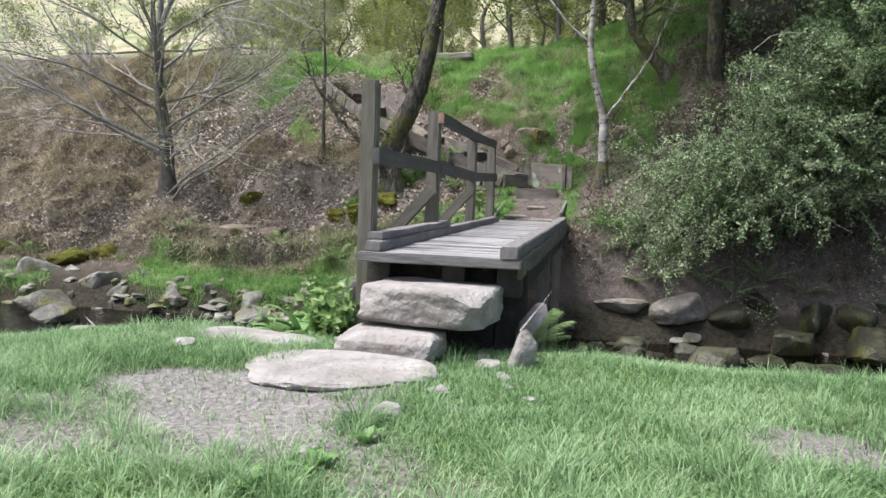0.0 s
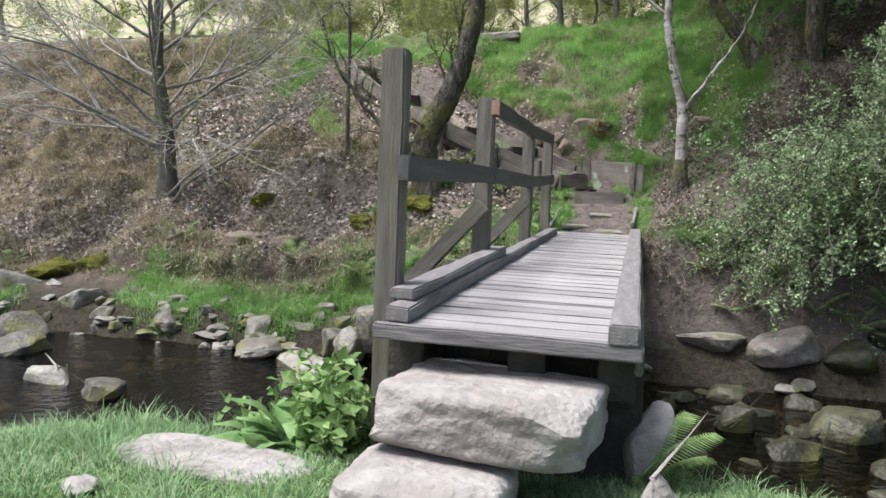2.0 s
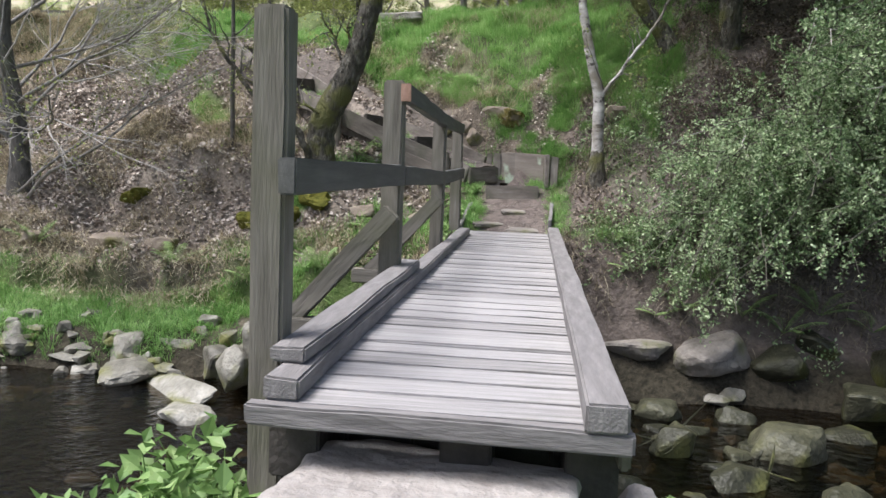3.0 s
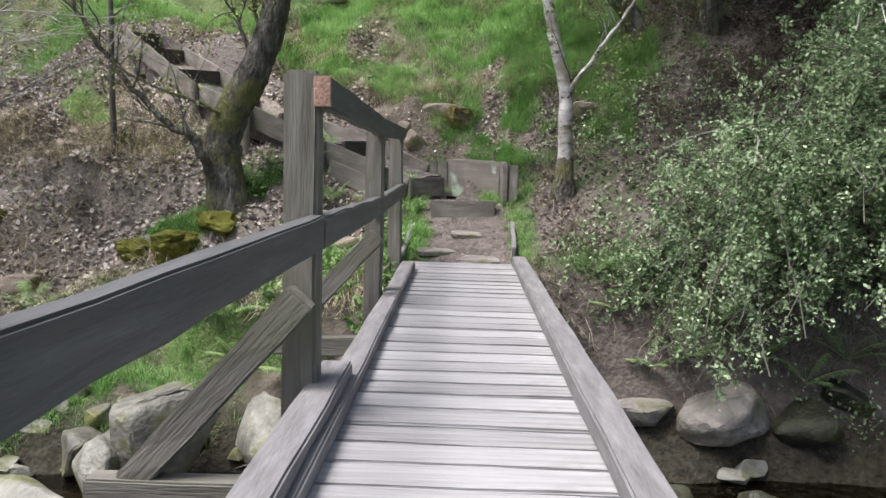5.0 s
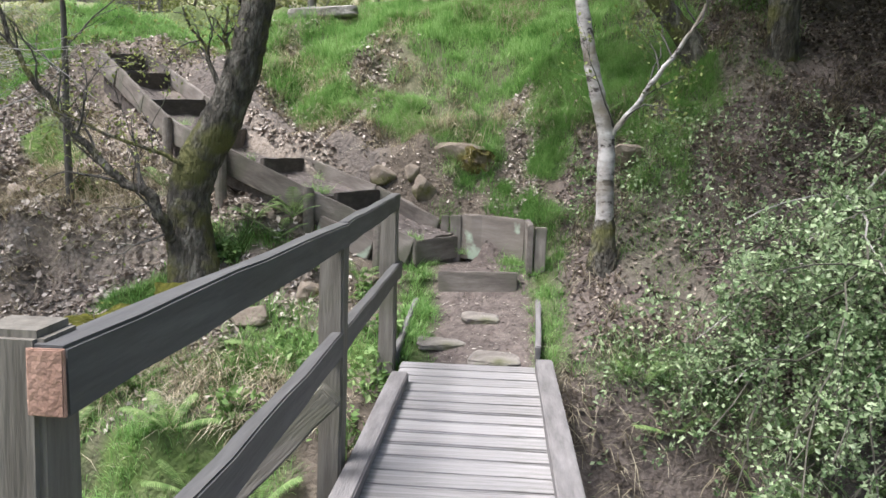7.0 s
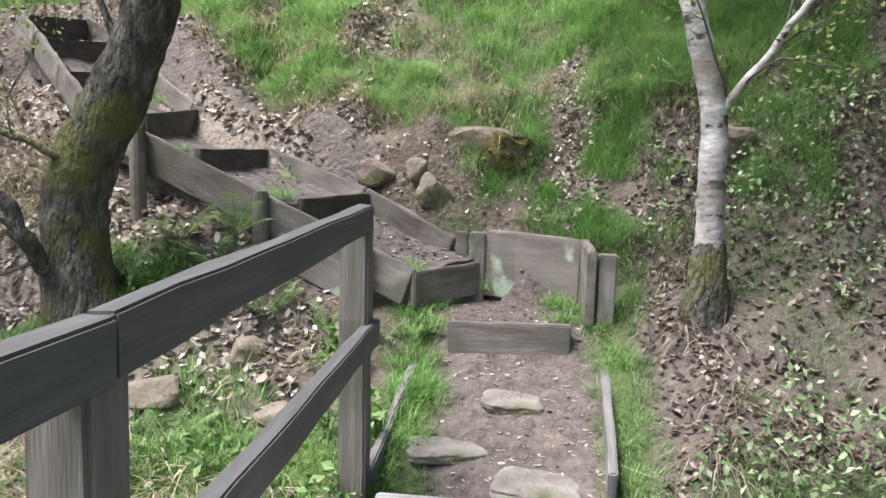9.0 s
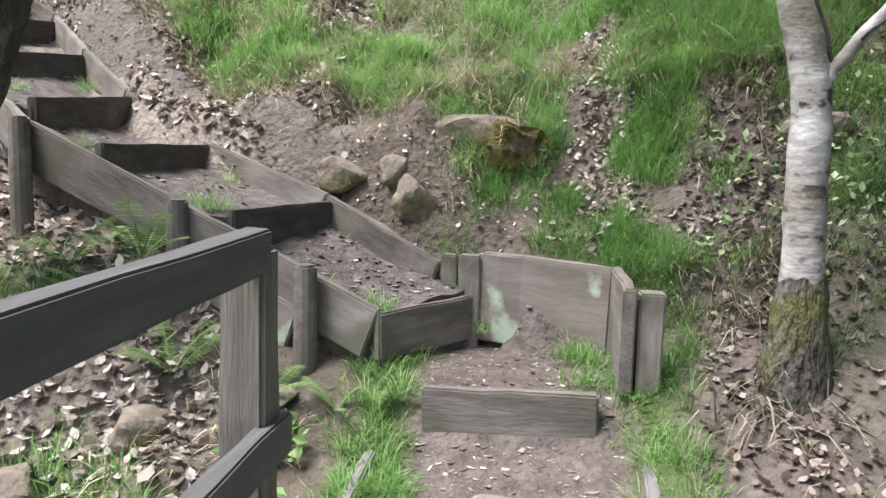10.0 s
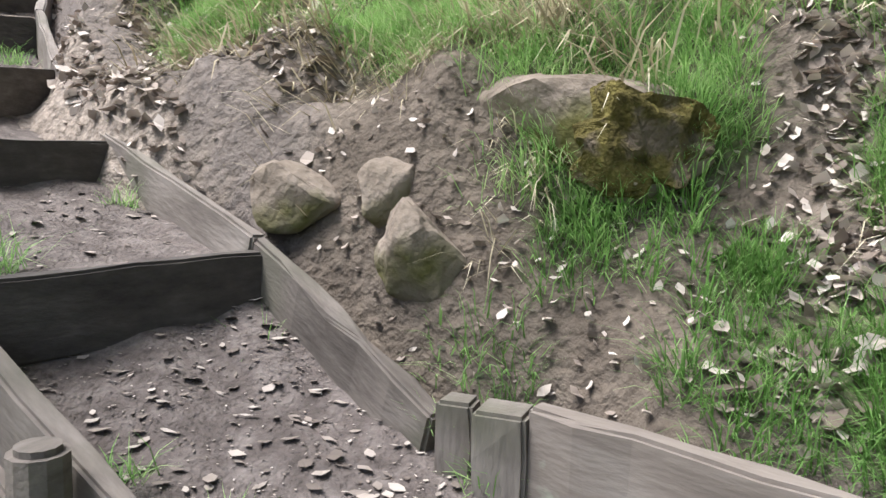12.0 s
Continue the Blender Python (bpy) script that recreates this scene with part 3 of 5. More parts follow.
def litter_at(x, y):
    x, y = np.asarray(x, float), np.asarray(y, float)
    left = step(6.4, 7.2, y) * (1 - step(10.5, 13, y)) * (1 - step(-1.6, -0.9, x))
    right = step(6.3, 7.0, y) * (1 - step(11, 13, y)) * step(0.55, 0.9, x)
    gully = np.exp(-((x - 0.35 - 0.1 * (y - 8.8)) / 0.16) ** 2) * step(8.6, 8.9, y) * (1 - step(10.0, 10.4, y))
    return np.clip(np.maximum.reduce([left, right, gully]) * (1 - grass_at(x, y)) * (1 - 0.95 * trail_at(x, y)), 0, 1) * (0.4 + 0.6 * step(0.35, 0.55, fbm(x, y, 1.3, 3, 41)))


def axis(lo, hi, fine, out):
    mid = np.arange(lo, hi + 1e-6, fine)
    grow = fine * 1.22 ** np.arange(1, 44)
    away = np.cumsum(grow)
    away = away[away < out]
    return np.concatenate([lo - away[::-1], mid, hi + away])


def build_ground():
    gx, gy = axis(-9.0, 5.5, 0.06, 260), axis(-6.5, 15.0, 0.06, 330)
    X, Y = np.meshgrid(gx, gy)
    Z = ground(X, Y)
    nx, ny = len(gx), len(gy)
    i = np.arange(ny - 1)[:, None] * nx + np.arange(nx - 1)[None]
    q = np.stack([i, i + 1, i + nx + 1, i + nx], -1).reshape(-1, 4)
    x, y = X.ravel(), Y.ravel()
    ob = raw_mesh("ground", np.stack([x, y, Z.ravel()], -1), q, ground_material(), smooth=True)
    # Right of x 0.5 darker path earth replaces leaf mould, painting in shade.
    for name, value in (("grass", grass_at(x, y) * 0.85), ("gravel", np.where(y < 3, gravel_at(x, y), 0.45 * trail_at(x, y))),
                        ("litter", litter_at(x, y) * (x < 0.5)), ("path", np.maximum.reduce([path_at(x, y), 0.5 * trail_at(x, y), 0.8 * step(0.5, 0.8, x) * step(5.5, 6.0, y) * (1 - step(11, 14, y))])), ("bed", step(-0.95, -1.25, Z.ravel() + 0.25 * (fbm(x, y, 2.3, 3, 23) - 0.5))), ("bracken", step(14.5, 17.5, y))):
        ob.data.attributes.new(name, "FLOAT", "POINT").data.foreach_set("value", value.astype(np.float32))
    return tagged(ob, "grassy stream bank and steep wooded slope", "ground", kind="structure")


build_ground()

WATER = -1.52
wx, wy = np.meshgrid(np.linspace(-40, 40, 9), np.linspace(-4, 9, 4))
wi = np.arange(3)[:, None] * 9 + np.arange(8)[None]
water = raw_mesh("water", np.stack([wx, wy, np.full_like(wx, WATER)], -1).reshape(-1, 3), np.stack([wi, wi + 1, wi + 10, wi + 9], -1).reshape(-1, 4), water_material())
tagged(water, "shallow peaty brown stream water", "water", kind="structure")


# ---- footbridge ----
def footbridge():
    b = empty("footbridge", (0, 0, 0), "weathered grey timber footbridge with a handrail over the stream", "footbridge")
    n = 38
    for i in range(n):
        y = 0.10 + i * 0.178
        rnd = random.Random(i)
        o = part("deck_plank", bar_bm(1.06 + rnd.uniform(-0.02, 0.02), 0.165 + rnd.uniform(-0.012, 0.006), 0.05, 0.002, 0.008, 3, i), M_DECK, b)
        o.matrix_local = pose(-0.53 + rnd.uniform(-0.01, 0.01), y, rnd.uniform(-0.004, 0.003), rnd.uniform(-0.3, 0.3), rnd.uniform(-0.8, 0.8), -90 + rnd.uniform(-0.45, 0.45))
    bar("front_board", (-0.57, -0.0, 0.0), (0.56, -0.03, 0.0), 0.05, 0.065, M_KERB, b, "worn grey edge board", seed=3)
    bar("kerb", (0.48, -0.06, 0.085), (0.48, 6.68, 0.085), 0.12, 0.085, M_KERB, b, "grey timber kerb", seed=4, cuts=12)
    bar("kerb", (-0.475, 0.02, 0.07), (-0.475, 6.26, 0.07), 0.11, 0.072, M_KERB, b, "grey timber kerb", seed=5, cuts=12)
    bar("kerb", (-0.505, 0.18, 0.124), (-0.505, 2.68, 0.124), 0.12, 0.052, M_KERB, b, "short upper kerb timber with lichen", seed=6, cuts=8)
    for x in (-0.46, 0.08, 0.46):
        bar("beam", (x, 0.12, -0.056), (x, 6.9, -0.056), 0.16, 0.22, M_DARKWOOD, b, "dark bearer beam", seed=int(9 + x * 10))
    bar("fascia", (0.545, 0.03, -0.01), (0.545, 6.75, -0.01), 0.035, 0.13, M_TIMBER, b, "grey side board", seed=11, cuts=10)
    posts = ((0.33, 1.205, -1.0, 0.118, -0.612), (2.41, 1.20, -1.3, 0.12, -0.588), (4.75, 1.10, -1.3, 0.115, -0.602), (6.85, 1.15, -0.35, 0.12, -0.65))
    for i, (y, top, foot, w, px) in enumerate(posts):
        bm = bar_bm(top - foot, w, w, 0.004, 0.012, 6, 40 + i)
        o = part("post", bm, M_TIMBER, b, "cracked grey square post")
        o.matrix_local = Matrix(((1, 0, 0, px), (0, 0, 1, y + w / 2), (0, 1, 0, foot), (0, 0, 0, 1)))
    bar("handrail", (-0.512, 2.345, 1.183), (-0.562, 4.745, 1.166), 0.06, 0.108, M_RAIL, b, "grey top handrail", seed=21, cuts=8, bevel=0.006)
    bar("handrail", (-0.566, 4.752, 1.168), (-0.602, 6.80, 1.202), 0.06, 0.108, M_RAIL, b, "grey top handrail", seed=25, cuts=8, bevel=0.006)
    bar("end_cap", (-0.512, 2.337, 1.180), (-0.512, 2.345, 1.180), 0.056, 0.102, M_ENDGRAIN, b, "reddish broken end of the handrail", seed=23, cuts=1, bevel=0.002, wear=0.001)
    for k, (p, q) in enumerate((((-0.525, 0.20, 0.72), (-0.528, 2.35, 0.712)), ((-0.526, 2.356, 0.710), (-0.575, 4.79, 0.672)), ((-0.578, 4.796, 0.671), (-0.590, 6.93, 0.708)))):
        bar("mid_rail", p, q, 0.055, 0.115, M_RAIL, b, "grey middle rail", seed=30 + k, cuts=8, bevel=0.006)
    for y in (2.37, 4.62):
        bar("transom", (-1.3, y - 0.1, -0.20), (0.5, y - 0.1, -0.20), 0.10, 0.12, M_TIMBER, b, "outrigger beam under the deck", seed=int(y * 9))
        bar("brace", (-1.20, y - 0.09, -0.19), (-0.60, y - 0.09, 0.48), 0.09, 0.11, M_TIMBER, b, "sloping timber brace", seed=int(y * 7), up=(0.5, 0, 1))
    for y in (3.0, 5.3):
        bar("side_strut", (0.50, y, -0.12), (0.50, y, -1.7), 0.1, 0.1, M_TIMBER, b, "upright under the deck edge", up=(0, 1, 0), seed=int(y * 5))
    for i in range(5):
        o = part("abutment_board", bar_bm(0.62, 0.225, 0.06, 0.003, 0.01, 4, 60 + i), M_DARKWOOD, b, "near-black abutment board")
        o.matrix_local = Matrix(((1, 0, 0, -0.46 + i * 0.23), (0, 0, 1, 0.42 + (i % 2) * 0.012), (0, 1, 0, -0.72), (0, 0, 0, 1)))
    return b


footbridge()

# ---- stone steps on the near bank ----
solid("stone_step", block_bm((0.42, 0.32, 0.125), 6, 0.03, 14), M_SLAB, pose(-0.02, -0.05, -0.312, 0, 0, -7), "large pale gritstone block step against the bridge", "stone step", "stone steps")
solid("stone_step", block_bm((0.31, 0.26, 0.10), 8, 0.03, 6), M_SLAB, pose(-0.21, -0.36, -0.555, 0, 0, -6), "worn pale stone step below the block", "stone step", "stone steps")
solid("paving_slab", block_bm((0.53, 0.43, 0.05), 11, 0.04, 3.0), M_SLAB, pose(-0.34, -0.93, -0.605, 0, 1, 22), "flat pale stone slab sunk in the grass", "paving slab", "stone steps")
solid("paving_slab", block_bm((0.42, 0.20, 0.045), 14, 0.04, 3), M_SLAB, pose(-1.2, -0.24, -0.615, 0, 2, -4), "flat pale stone slab sunk in the grass", "paving slab", "stone steps")
solid("rock", stone_bm((0.12, 0.12, 0.23), 31, 10), M_SLAB, pose(0.60, -0.30, -0.60, 0, 10, 30), "upright grey stone in the grass beside the steps", "rock")
solid("rock", stone_bm((0.15, 0.14, 0.30), 33, 10), M_SLAB, pose(0.60, 0.40, -0.55, 0, 4, 30), "upright stone under the bridge corner", "rock")


def lay(name, x, y, size, seed, mat, label, sink=0.45, turn=0, group="", flat=None, tip=(0, 0)):
    z = float(ground(x, y))
    return solid(name, stone_bm(size, seed, 10, flat=flat), mat, pose(x, y, z + size[2] * (1 - 2 * sink), tip[0], tip[1], turn), label, name, group)


for i, (x, y, s) in enumerate(((0.42, -0.42, 0.10), (0.35, -0.20, 0.08), (0.52, -0.62, 0.05), (0.13, -1.7, 0.10), (0.40, -1.45, 0.045), (0.27, -1.2, 0.07), (0.55, -0.75, 0.06),
                               (-0.02, -2.3, 0.06), (-1.45, -0.75, 0.09), (0.75, -1.2, 0.05), (0.62, -0.95, 0.04))):
    lay("stone", x, y, (s, s * 0.8, s * 0.5), 70 + i, M_SLAB, "small pale stone lying in the grass", 0.35, i * 40, "loose stones")

# ---- rocks of the stream ----
ROCKS = ((1.38, 6.15, 0.46, 0.36, 0.17, -1.10), (2.18, 6.05, 0.52, 0.38, 0.22, -1.07), (0.85, 6.15, 0.3, 0.3, 0.25, -1.2), (2.35, 4.35, 0.38, 0.3, 0.30, -1.42), (1.45, 4.2, 0.22, 0.2, 0.22, -1.42),
         (1.85, 3.6, 0.28, 0.22, 0.18, -1.48), (3.1, 4.9, 0.33, 0.25, 0.15, -1.48), (1.5, 5.2, 0.26, 0.2, 0.16, -1.44), (2.6, 3.4, 0.25, 0.22, 0.2, -1.5), (3.6, 3.7, 0.3, 0.25, 0.2, -1.5),
         (1.0, 3.3, 0.2, 0.2, 0.18, -1.5), (2.2, 5.2, 0.22, 0.18, 0.15, -1.47), (3.6, 5.6, 0.4, 0.3, 0.25, -1.35), (4.5, 5.5, 0.5, 0.4, 0.3, -1.3), (4.7, 4.3, 0.36, 0.3, 0.24, -1.45),
         (3.0, 1.95, 0.36, 0.3, 0.3, -1.05), (4.3, 2.7, 0.42, 0.35, 0.36, -1.2), (1.15, 2.2, 0.26, 0.2, 0.16, -1.5), (2.0, 2.5, 0.2, 0.2, 0.15, -1.52), (1.6, 1.4, 0.3, 0.2, 0.2, -1.4), (0.9, 4.7, 0.2, 0.2, 0.14, -1.5),
         (-6.6, 5.9, 0.52, 0.36, 0.34, -1.2), (-5.4, 5.75, 0.5, 0.3, 0.26, -1.36), (-7.9, 5.95, 0.42, 0.36, 0.34, -1.15), (-4.35, 5.75, 0.42, 0.32, 0.26, -1.40), (-3.75, 5.3, 0.55, 0.36, 0.15, -1.48),
         (-3.1, 4.75, 0.7, 0.32, 0.13, -1.47), (-2.15, 5.15, 0.42, 0.36, 0.40, -1.05), (-2.5, 4.9, 0.22, 0.2, 0.26, -1.3), (-5.0, 5.85, 0.22, 0.2, 0.15, -1.3), (-5.7, 6.1, 0.26, 0.2, 0.16, -1.18),
         (-6.9, 4.9, 0.5, 0.4, 0.24, -1.45), (-6.2, 4.2, 0.36, 0.3, 0.2, -1.48), (-7.9, 4.6, 0.5, 0.4, 0.22, -1.45), (-5.0, 3.3, 0.3, 0.22, 0.15, -1.5), (-4.2, 3.0, 0.25, 0.2, 0.16, -1.5), (-4.7, 6.15, 0.3, 0.2, 0.2, -1.2),
         (-1.45, 5.5, 0.34, 0.3, 0.3, -1.15), (-1.2, 4.6, 0.36, 0.26, 0.18, -1.42), (-1.7, 4.4, 0.24, 0.2, 0.18, -1.42), (-0.9, 5.3, 0.3, 0.26, 0.26, -1.25), (-1.6, 3.8, 0.45, 0.3, 0.12, -1.48), (-2.6, 4.1, 0.3, 0.25, 0.12, -1.5))
SHORE = tuple((x, 5.55 + 0.2 * math.sin(x * 3.1), 0.2 + 0.13 * abs(math.sin(x * 7.7)), 0.18 + 0.08 * abs(math.sin(x * 5.3)), 0.13 + 0.1 * abs(math.sin(x * 9.1)), -1.36) for x in (-9.6, -9.0, -8.5, -7.4, -6.1, -5.1, -4.0, -3.4, -2.9, -2.6))
SHORE += tuple((x, 6.12 + 0.12 * math.sin(x * 4.1), 0.3 + 0.15 * abs(math.sin(x * 7.7)), 0.25, 0.2 + 0.14 * abs(math.sin(x * 9.1)), -0.98 - 0.2 * abs(math.sin(x * 3))) for x in (2.8, 3.3, 3.9, 4.4, 5.0, 5.6, 6.3))
rr = random.Random(41)
SHORE += tuple((rr.uniform(0.8, 5.0), rr.uniform(2.0, 5.8), rr.uniform(0.12, 0.26), rr.uniform(0.1, 0.2), rr.uniform(0.08, 0.16), -1.5) for _ in range(34))
# Rocks right of x 0.6 get the olive with the shade coloured in.
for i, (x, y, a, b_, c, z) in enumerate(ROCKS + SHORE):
    solid("boulder", stone_bm((a, b_, c), 100 + i, 11, flat=0.75 if i % 3 == 0 else None), M_SLABROCK if i < 2 else M_WET_SHADED_ROCK if x > 0.6 else M_ROCK, pose(x, y, z - (0.07 if 0.6 < x and y < 5.8 else 0), 0, (4, -12)[i] if i < 2 else 0, (i * 47) % 180), "grey-brown angular rock slab at the water's edge" if i < 2 else "wet olive boulder with algae in the stream, darkened for the bush's shade" if x > 0.6 else "grey-brown boulder with moss stains in the stream", "boulder", "stream boulders")
pebbles = Soup()
for i in range(520):
    x = RNG.uniform(-9, 6)
    y = RNG.uniform(1.2, 6.1) if i % 2 else RNG.normal(5.1, 0.3)
    z = float(ground(x, y))
    if z > -1.05:
        continue
    bm = stone_bm((RNG.uniform(0.05, 0.2), RNG.uniform(0.05, 0.16), RNG.uniform(0.04, 0.1)), 900 + i, 7, level=2)
    bm.verts.ensure_lookup_table()
    pebbles.add(np.array([v.co for v in bm.verts]) + (x, y, z + 0.02), np.array([[v.index for v in f.verts] for f in bm.faces]))
    bm.free()
tagged(pebbles.make("stream_stones", M_ROCK), "small stones on the stream bed", "stones", kind="stuff")

# ---- stair up the slope ----
TREADS = []


def timber_stair():
    b = empty("timber_stair", (-0.4, 8.4, 0.5), "stair of brown boards and earth treads climbing the slope", "stair")
    left = [Vector(p) for p in ((-0.60, 8.18, 0.735), (-1.63, 8.49, 1.13), (-2.50, 8.60, 1.51), (-3.30, 9.33, 1.76), (-3.78, 9.754, 2.04), (-4.355, 10.33, 2.38), (-4.72, 10.60, 2.62))]
    right = [Vector(p) for p in ((-0.42, 8.70, 0.88), (-1.10, 9.09, 1.16), (-1.975, 9.485, 1.44), (-2.79, 10.06, 1.77), (-3.41, 10.56, 2.10), (-4.21, 11.40, 2.49), (-4.67, 11.60, 2.74))]
    for i, (p, q) in enumerate(zip(left, left[1:])):
        bar("stringer", p, q, 0.05, 0.23, M_STAIR, b, "weathered side board", seed=200 + i, wear=0.006)
    for i, (p, q) in enumerate(zip(right, right[1:])):
        bar("stringer", p, q, 0.045, 0.20, M_STAIR, b, "weathered side board", seed=220 + i, wear=0.012 if i == 0 else 0.005)
    bar("stringer", (-0.98, 8.26, 0.70), (-1.50, 8.42, 0.90), 0.05, 0.2, M_BOARD, b, "lower side board", seed=240)
    bar("riser", (-0.62, 8.17, 0.72), (-0.215, 8.69, 0.745), 0.05, 0.21, M_STAIR, b, "bottom riser board", seed=241)
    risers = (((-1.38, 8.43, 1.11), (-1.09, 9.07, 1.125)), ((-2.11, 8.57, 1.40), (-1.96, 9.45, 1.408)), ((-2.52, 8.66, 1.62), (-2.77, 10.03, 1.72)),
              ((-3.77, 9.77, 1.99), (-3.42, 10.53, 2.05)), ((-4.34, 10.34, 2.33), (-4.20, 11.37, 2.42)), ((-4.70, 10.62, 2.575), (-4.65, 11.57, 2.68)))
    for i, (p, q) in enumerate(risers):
        bar("riser", p, q, 0.055, 0.20, M_RISER, b, "wet riser board, toned darker for facing away from the light", seed=250 + i)
    # earth treads between the risers
    steps_at = [(-0.60, 8.19, -0.22, 8.70, 0.695)] + [(p[0], p[1], q[0], q[1], p[2] - 0.045) for p, q in risers]
    for i, (s, e) in enumerate(zip(steps_at, steps_at[1:])):
        a0, a1, b0, b1 = Vector((s[0], s[1], 0)), Vector((s[2], s[3], 0)), Vector((e[0], e[1], 0)), Vector((e[2], e[3], 0))
        n = 14
        v, f = [], []
        rise = max(0.03, e[4] - s[4] - (0.15 if i == 0 else 0.085))

        def high(u, w, x, y, low=s[4], rise=rise, i=i):
            return low + rise * u ** 1.6 + (0.09 if i == 0 else 0.02) * w + 0.03 * (noise.noise(Vector((x * 6, y * 6, i))) - 0.2)

        TREADS.append((a0, a1, b0, b1, high))
        for r in range(n + 1):
            for c in range(n + 1):
                p = a0.lerp(a1, c / n).lerp(b0.lerp(b1, c / n), r / n)
                v.append((p.x, p.y, high(r / n, c / n, p.x, p.y)))
        for r in range(n):
            for c in range(n):
                k = r * (n + 1) + c
                f.append((k, k + 1, k + n + 2, k + n + 1))
        # skirts down into the ground
        base = len(v)
        ring = [c for c in range(n + 1)] + [r * (n + 1) + n for r in range(1, n + 1)] + [n * (n + 1) + c for c in range(n - 1, -1, -1)] + [r * (n + 1) for r in range(n - 1, 0, -1)]
        v += [(v[k][0], v[k][1], v[k][2] - 0.32) for k in ring]
        m = len(ring)
        f += [(ring[k], ring[(k + 1) % m], base + (k + 1) % m, base + k) for k in range(m)]
        o = raw_mesh("tread", np.array(v) - np.array(b.location), f, M_EARTH, b, True, "trodden earth tread")
    for x, y, top in ((-0.935, 8.19, 0.91), (-1.63, 8.42, 1.15), (-2.49, 8.52, 1.52), (-3.32, 9.25, 1.78)):
        bm = bmesh.new()
        bmesh.ops.create_cone(bm, cap_ends=True, segments=12, radius1=0.055, radius2=0.05, depth=0.7)
        bmesh.ops.bevel(bm, geom=[e for e in bm.edges if e.verts[0].co.z > 0.3 and e.verts[1].co.z > 0.3], offset=0.012, segments=2, affect="EDGES")
        o = part("stake", bm, M_STAIR, b, "round timber stake")
        o.location = Vector((x, y, top - 0.35)) - b.location
    return b


M_EARTH = plain("trodden_earth", [(0.25, (0.058, 0.048, 0.044)), (0.5, (0.125, 0.106, 0.098)), (0.8, (0.235, 0.205, 0.192))], 14, 10, 0.95, 0.9, 60, dist=0.02, spec=0.15)
timber_stair()


def retaining_edge():
    b = empty("retaining_board", (0.1, 8.5, 0.5), "brown board retaining the bank beside the path, with stakes", "retaining board")
    bar("board", (-0.22, 8.64, 0.945), (0.375, 8.43, 0.925), 0.045, 0.42, M_BOARD, b, seed=300, wear=0.006)
    bar("board", (0.385, 8.44, 0.93), (0.40, 7.93, 0.915), 0.05, 0.42, M_STAIR, b, "board seen along its edge", seed=301)
    bar("stake", (0.485, 8.06, 0.895), (0.485, 8.06, 0.2), 0.10, 0.10, M_STAIR, b, "dark square stake", up=(0, 1, 0), seed=302)
    bar("stake", (-0.275, 8.70, 0.925), (-0.275, 8.70, 0.4), 0.10, 0.10, M_STAIR, b, "short square stake", up=(0, 1, 0.0), seed=303)
    bar("stake", (-0.378, 8.725, 0.92), (-0.378, 8.725, 0.4), 0.075, 0.075, M_STAIR, b, "short square stake", up=(0, 1, 0.0), seed=304)
    return b


retaining_edge()
s = bar("path_step", (-0.37, 7.90, 0.50), (0.30, 7.90, 0.515), 0.055, 0.19, M_STAIR, None, seed=310)
tagged(s, "brown board step across the earth path", "step")
s = bar("path_edging", (0.44, 6.75, 0.16), (0.48, 7.85, 0.37), 0.04, 0.14, M_KERB, None, seed=311)
tagged(s, "thin grey board along the path edge", "edging board")
s = bar("path_edging", (-0.60, 6.9, 0.04), (-0.54, 7.75, 0.29), 0.04, 0.14, M_KERB, None, seed=312)
tagged(s, "thin grey board along the path edge", "edging board")
for i, (x, y, a, b_) in enumerate(((-0.28, 7.17, 0.19, 0.12), (0.15, 6.93, 0.19, 0.16), (0.01, 7.50, 0.15, 0.12))):
    solid("stepping_stone", block_bm((a, b_, 0.03), 400 + i, 0.05, 5), M_SLABROCK, pose(x, y, float(ground(x, y)) - 0.012, 4, 0, (12, -8, 3)[i]), "flat stone set into the earth path", "stepping stone", "path stones")
rock = solid("bank_rock", stone_bm((0.37, 0.27, 0.20), 502, 9, flat=0.8), M_BANKROCK, pose(-0.29, 9.35, 1.47, 8, 14, -8), "large brown rock with moss in the bank", "rock")
moss = part("moss_cushion", stone_bm((0.19, 0.13, 0.14), 507, 16, rough=0.2, level=3), M_DULL_MOSS, rock, "ragged yellow-green moss")
moss.location = (0.18, -0.10, 0.03)
solid("bank_rock", stone_bm((0.13, 0.11, 0.15), 503), M_BANKROCK, pose(-0.62, 9.10, 1.15, 0, 20, 20), "brown stone in the bank", "rock")
solid("bank_rock", stone_bm((0.08, 0.08, 0.11), 505), M_BANKROCK, pose(-0.76, 9.18, 1.29, 0, 10, 60), "brown stone in the bank", "rock")
solid("bank_rock", stone_bm((0.22, 0.10, 0.13), 506, flat=0.8), M_BANKROCK, pose(-1.03, 9.25, 1.23, 0, 26, 14), "brown stone at the stair side", "rock")
for i, (x, y, k) in enumerate(((-1.15, 7.35, 0.12), (-1.45, 7.75, 0.14), (-0.98, 7.95, 0.10), (-1.9, 7.5, 0.16))):
    solid("bank_rock", stone_bm((k * 1.2, k, k * 0.7), 570 + i), M_BANKROCK, pose(x, y, float(ground(x, y)) + 0.02, 0, 0, i * 50), "brown rock half buried in the slope", "rock", "slope rocks")
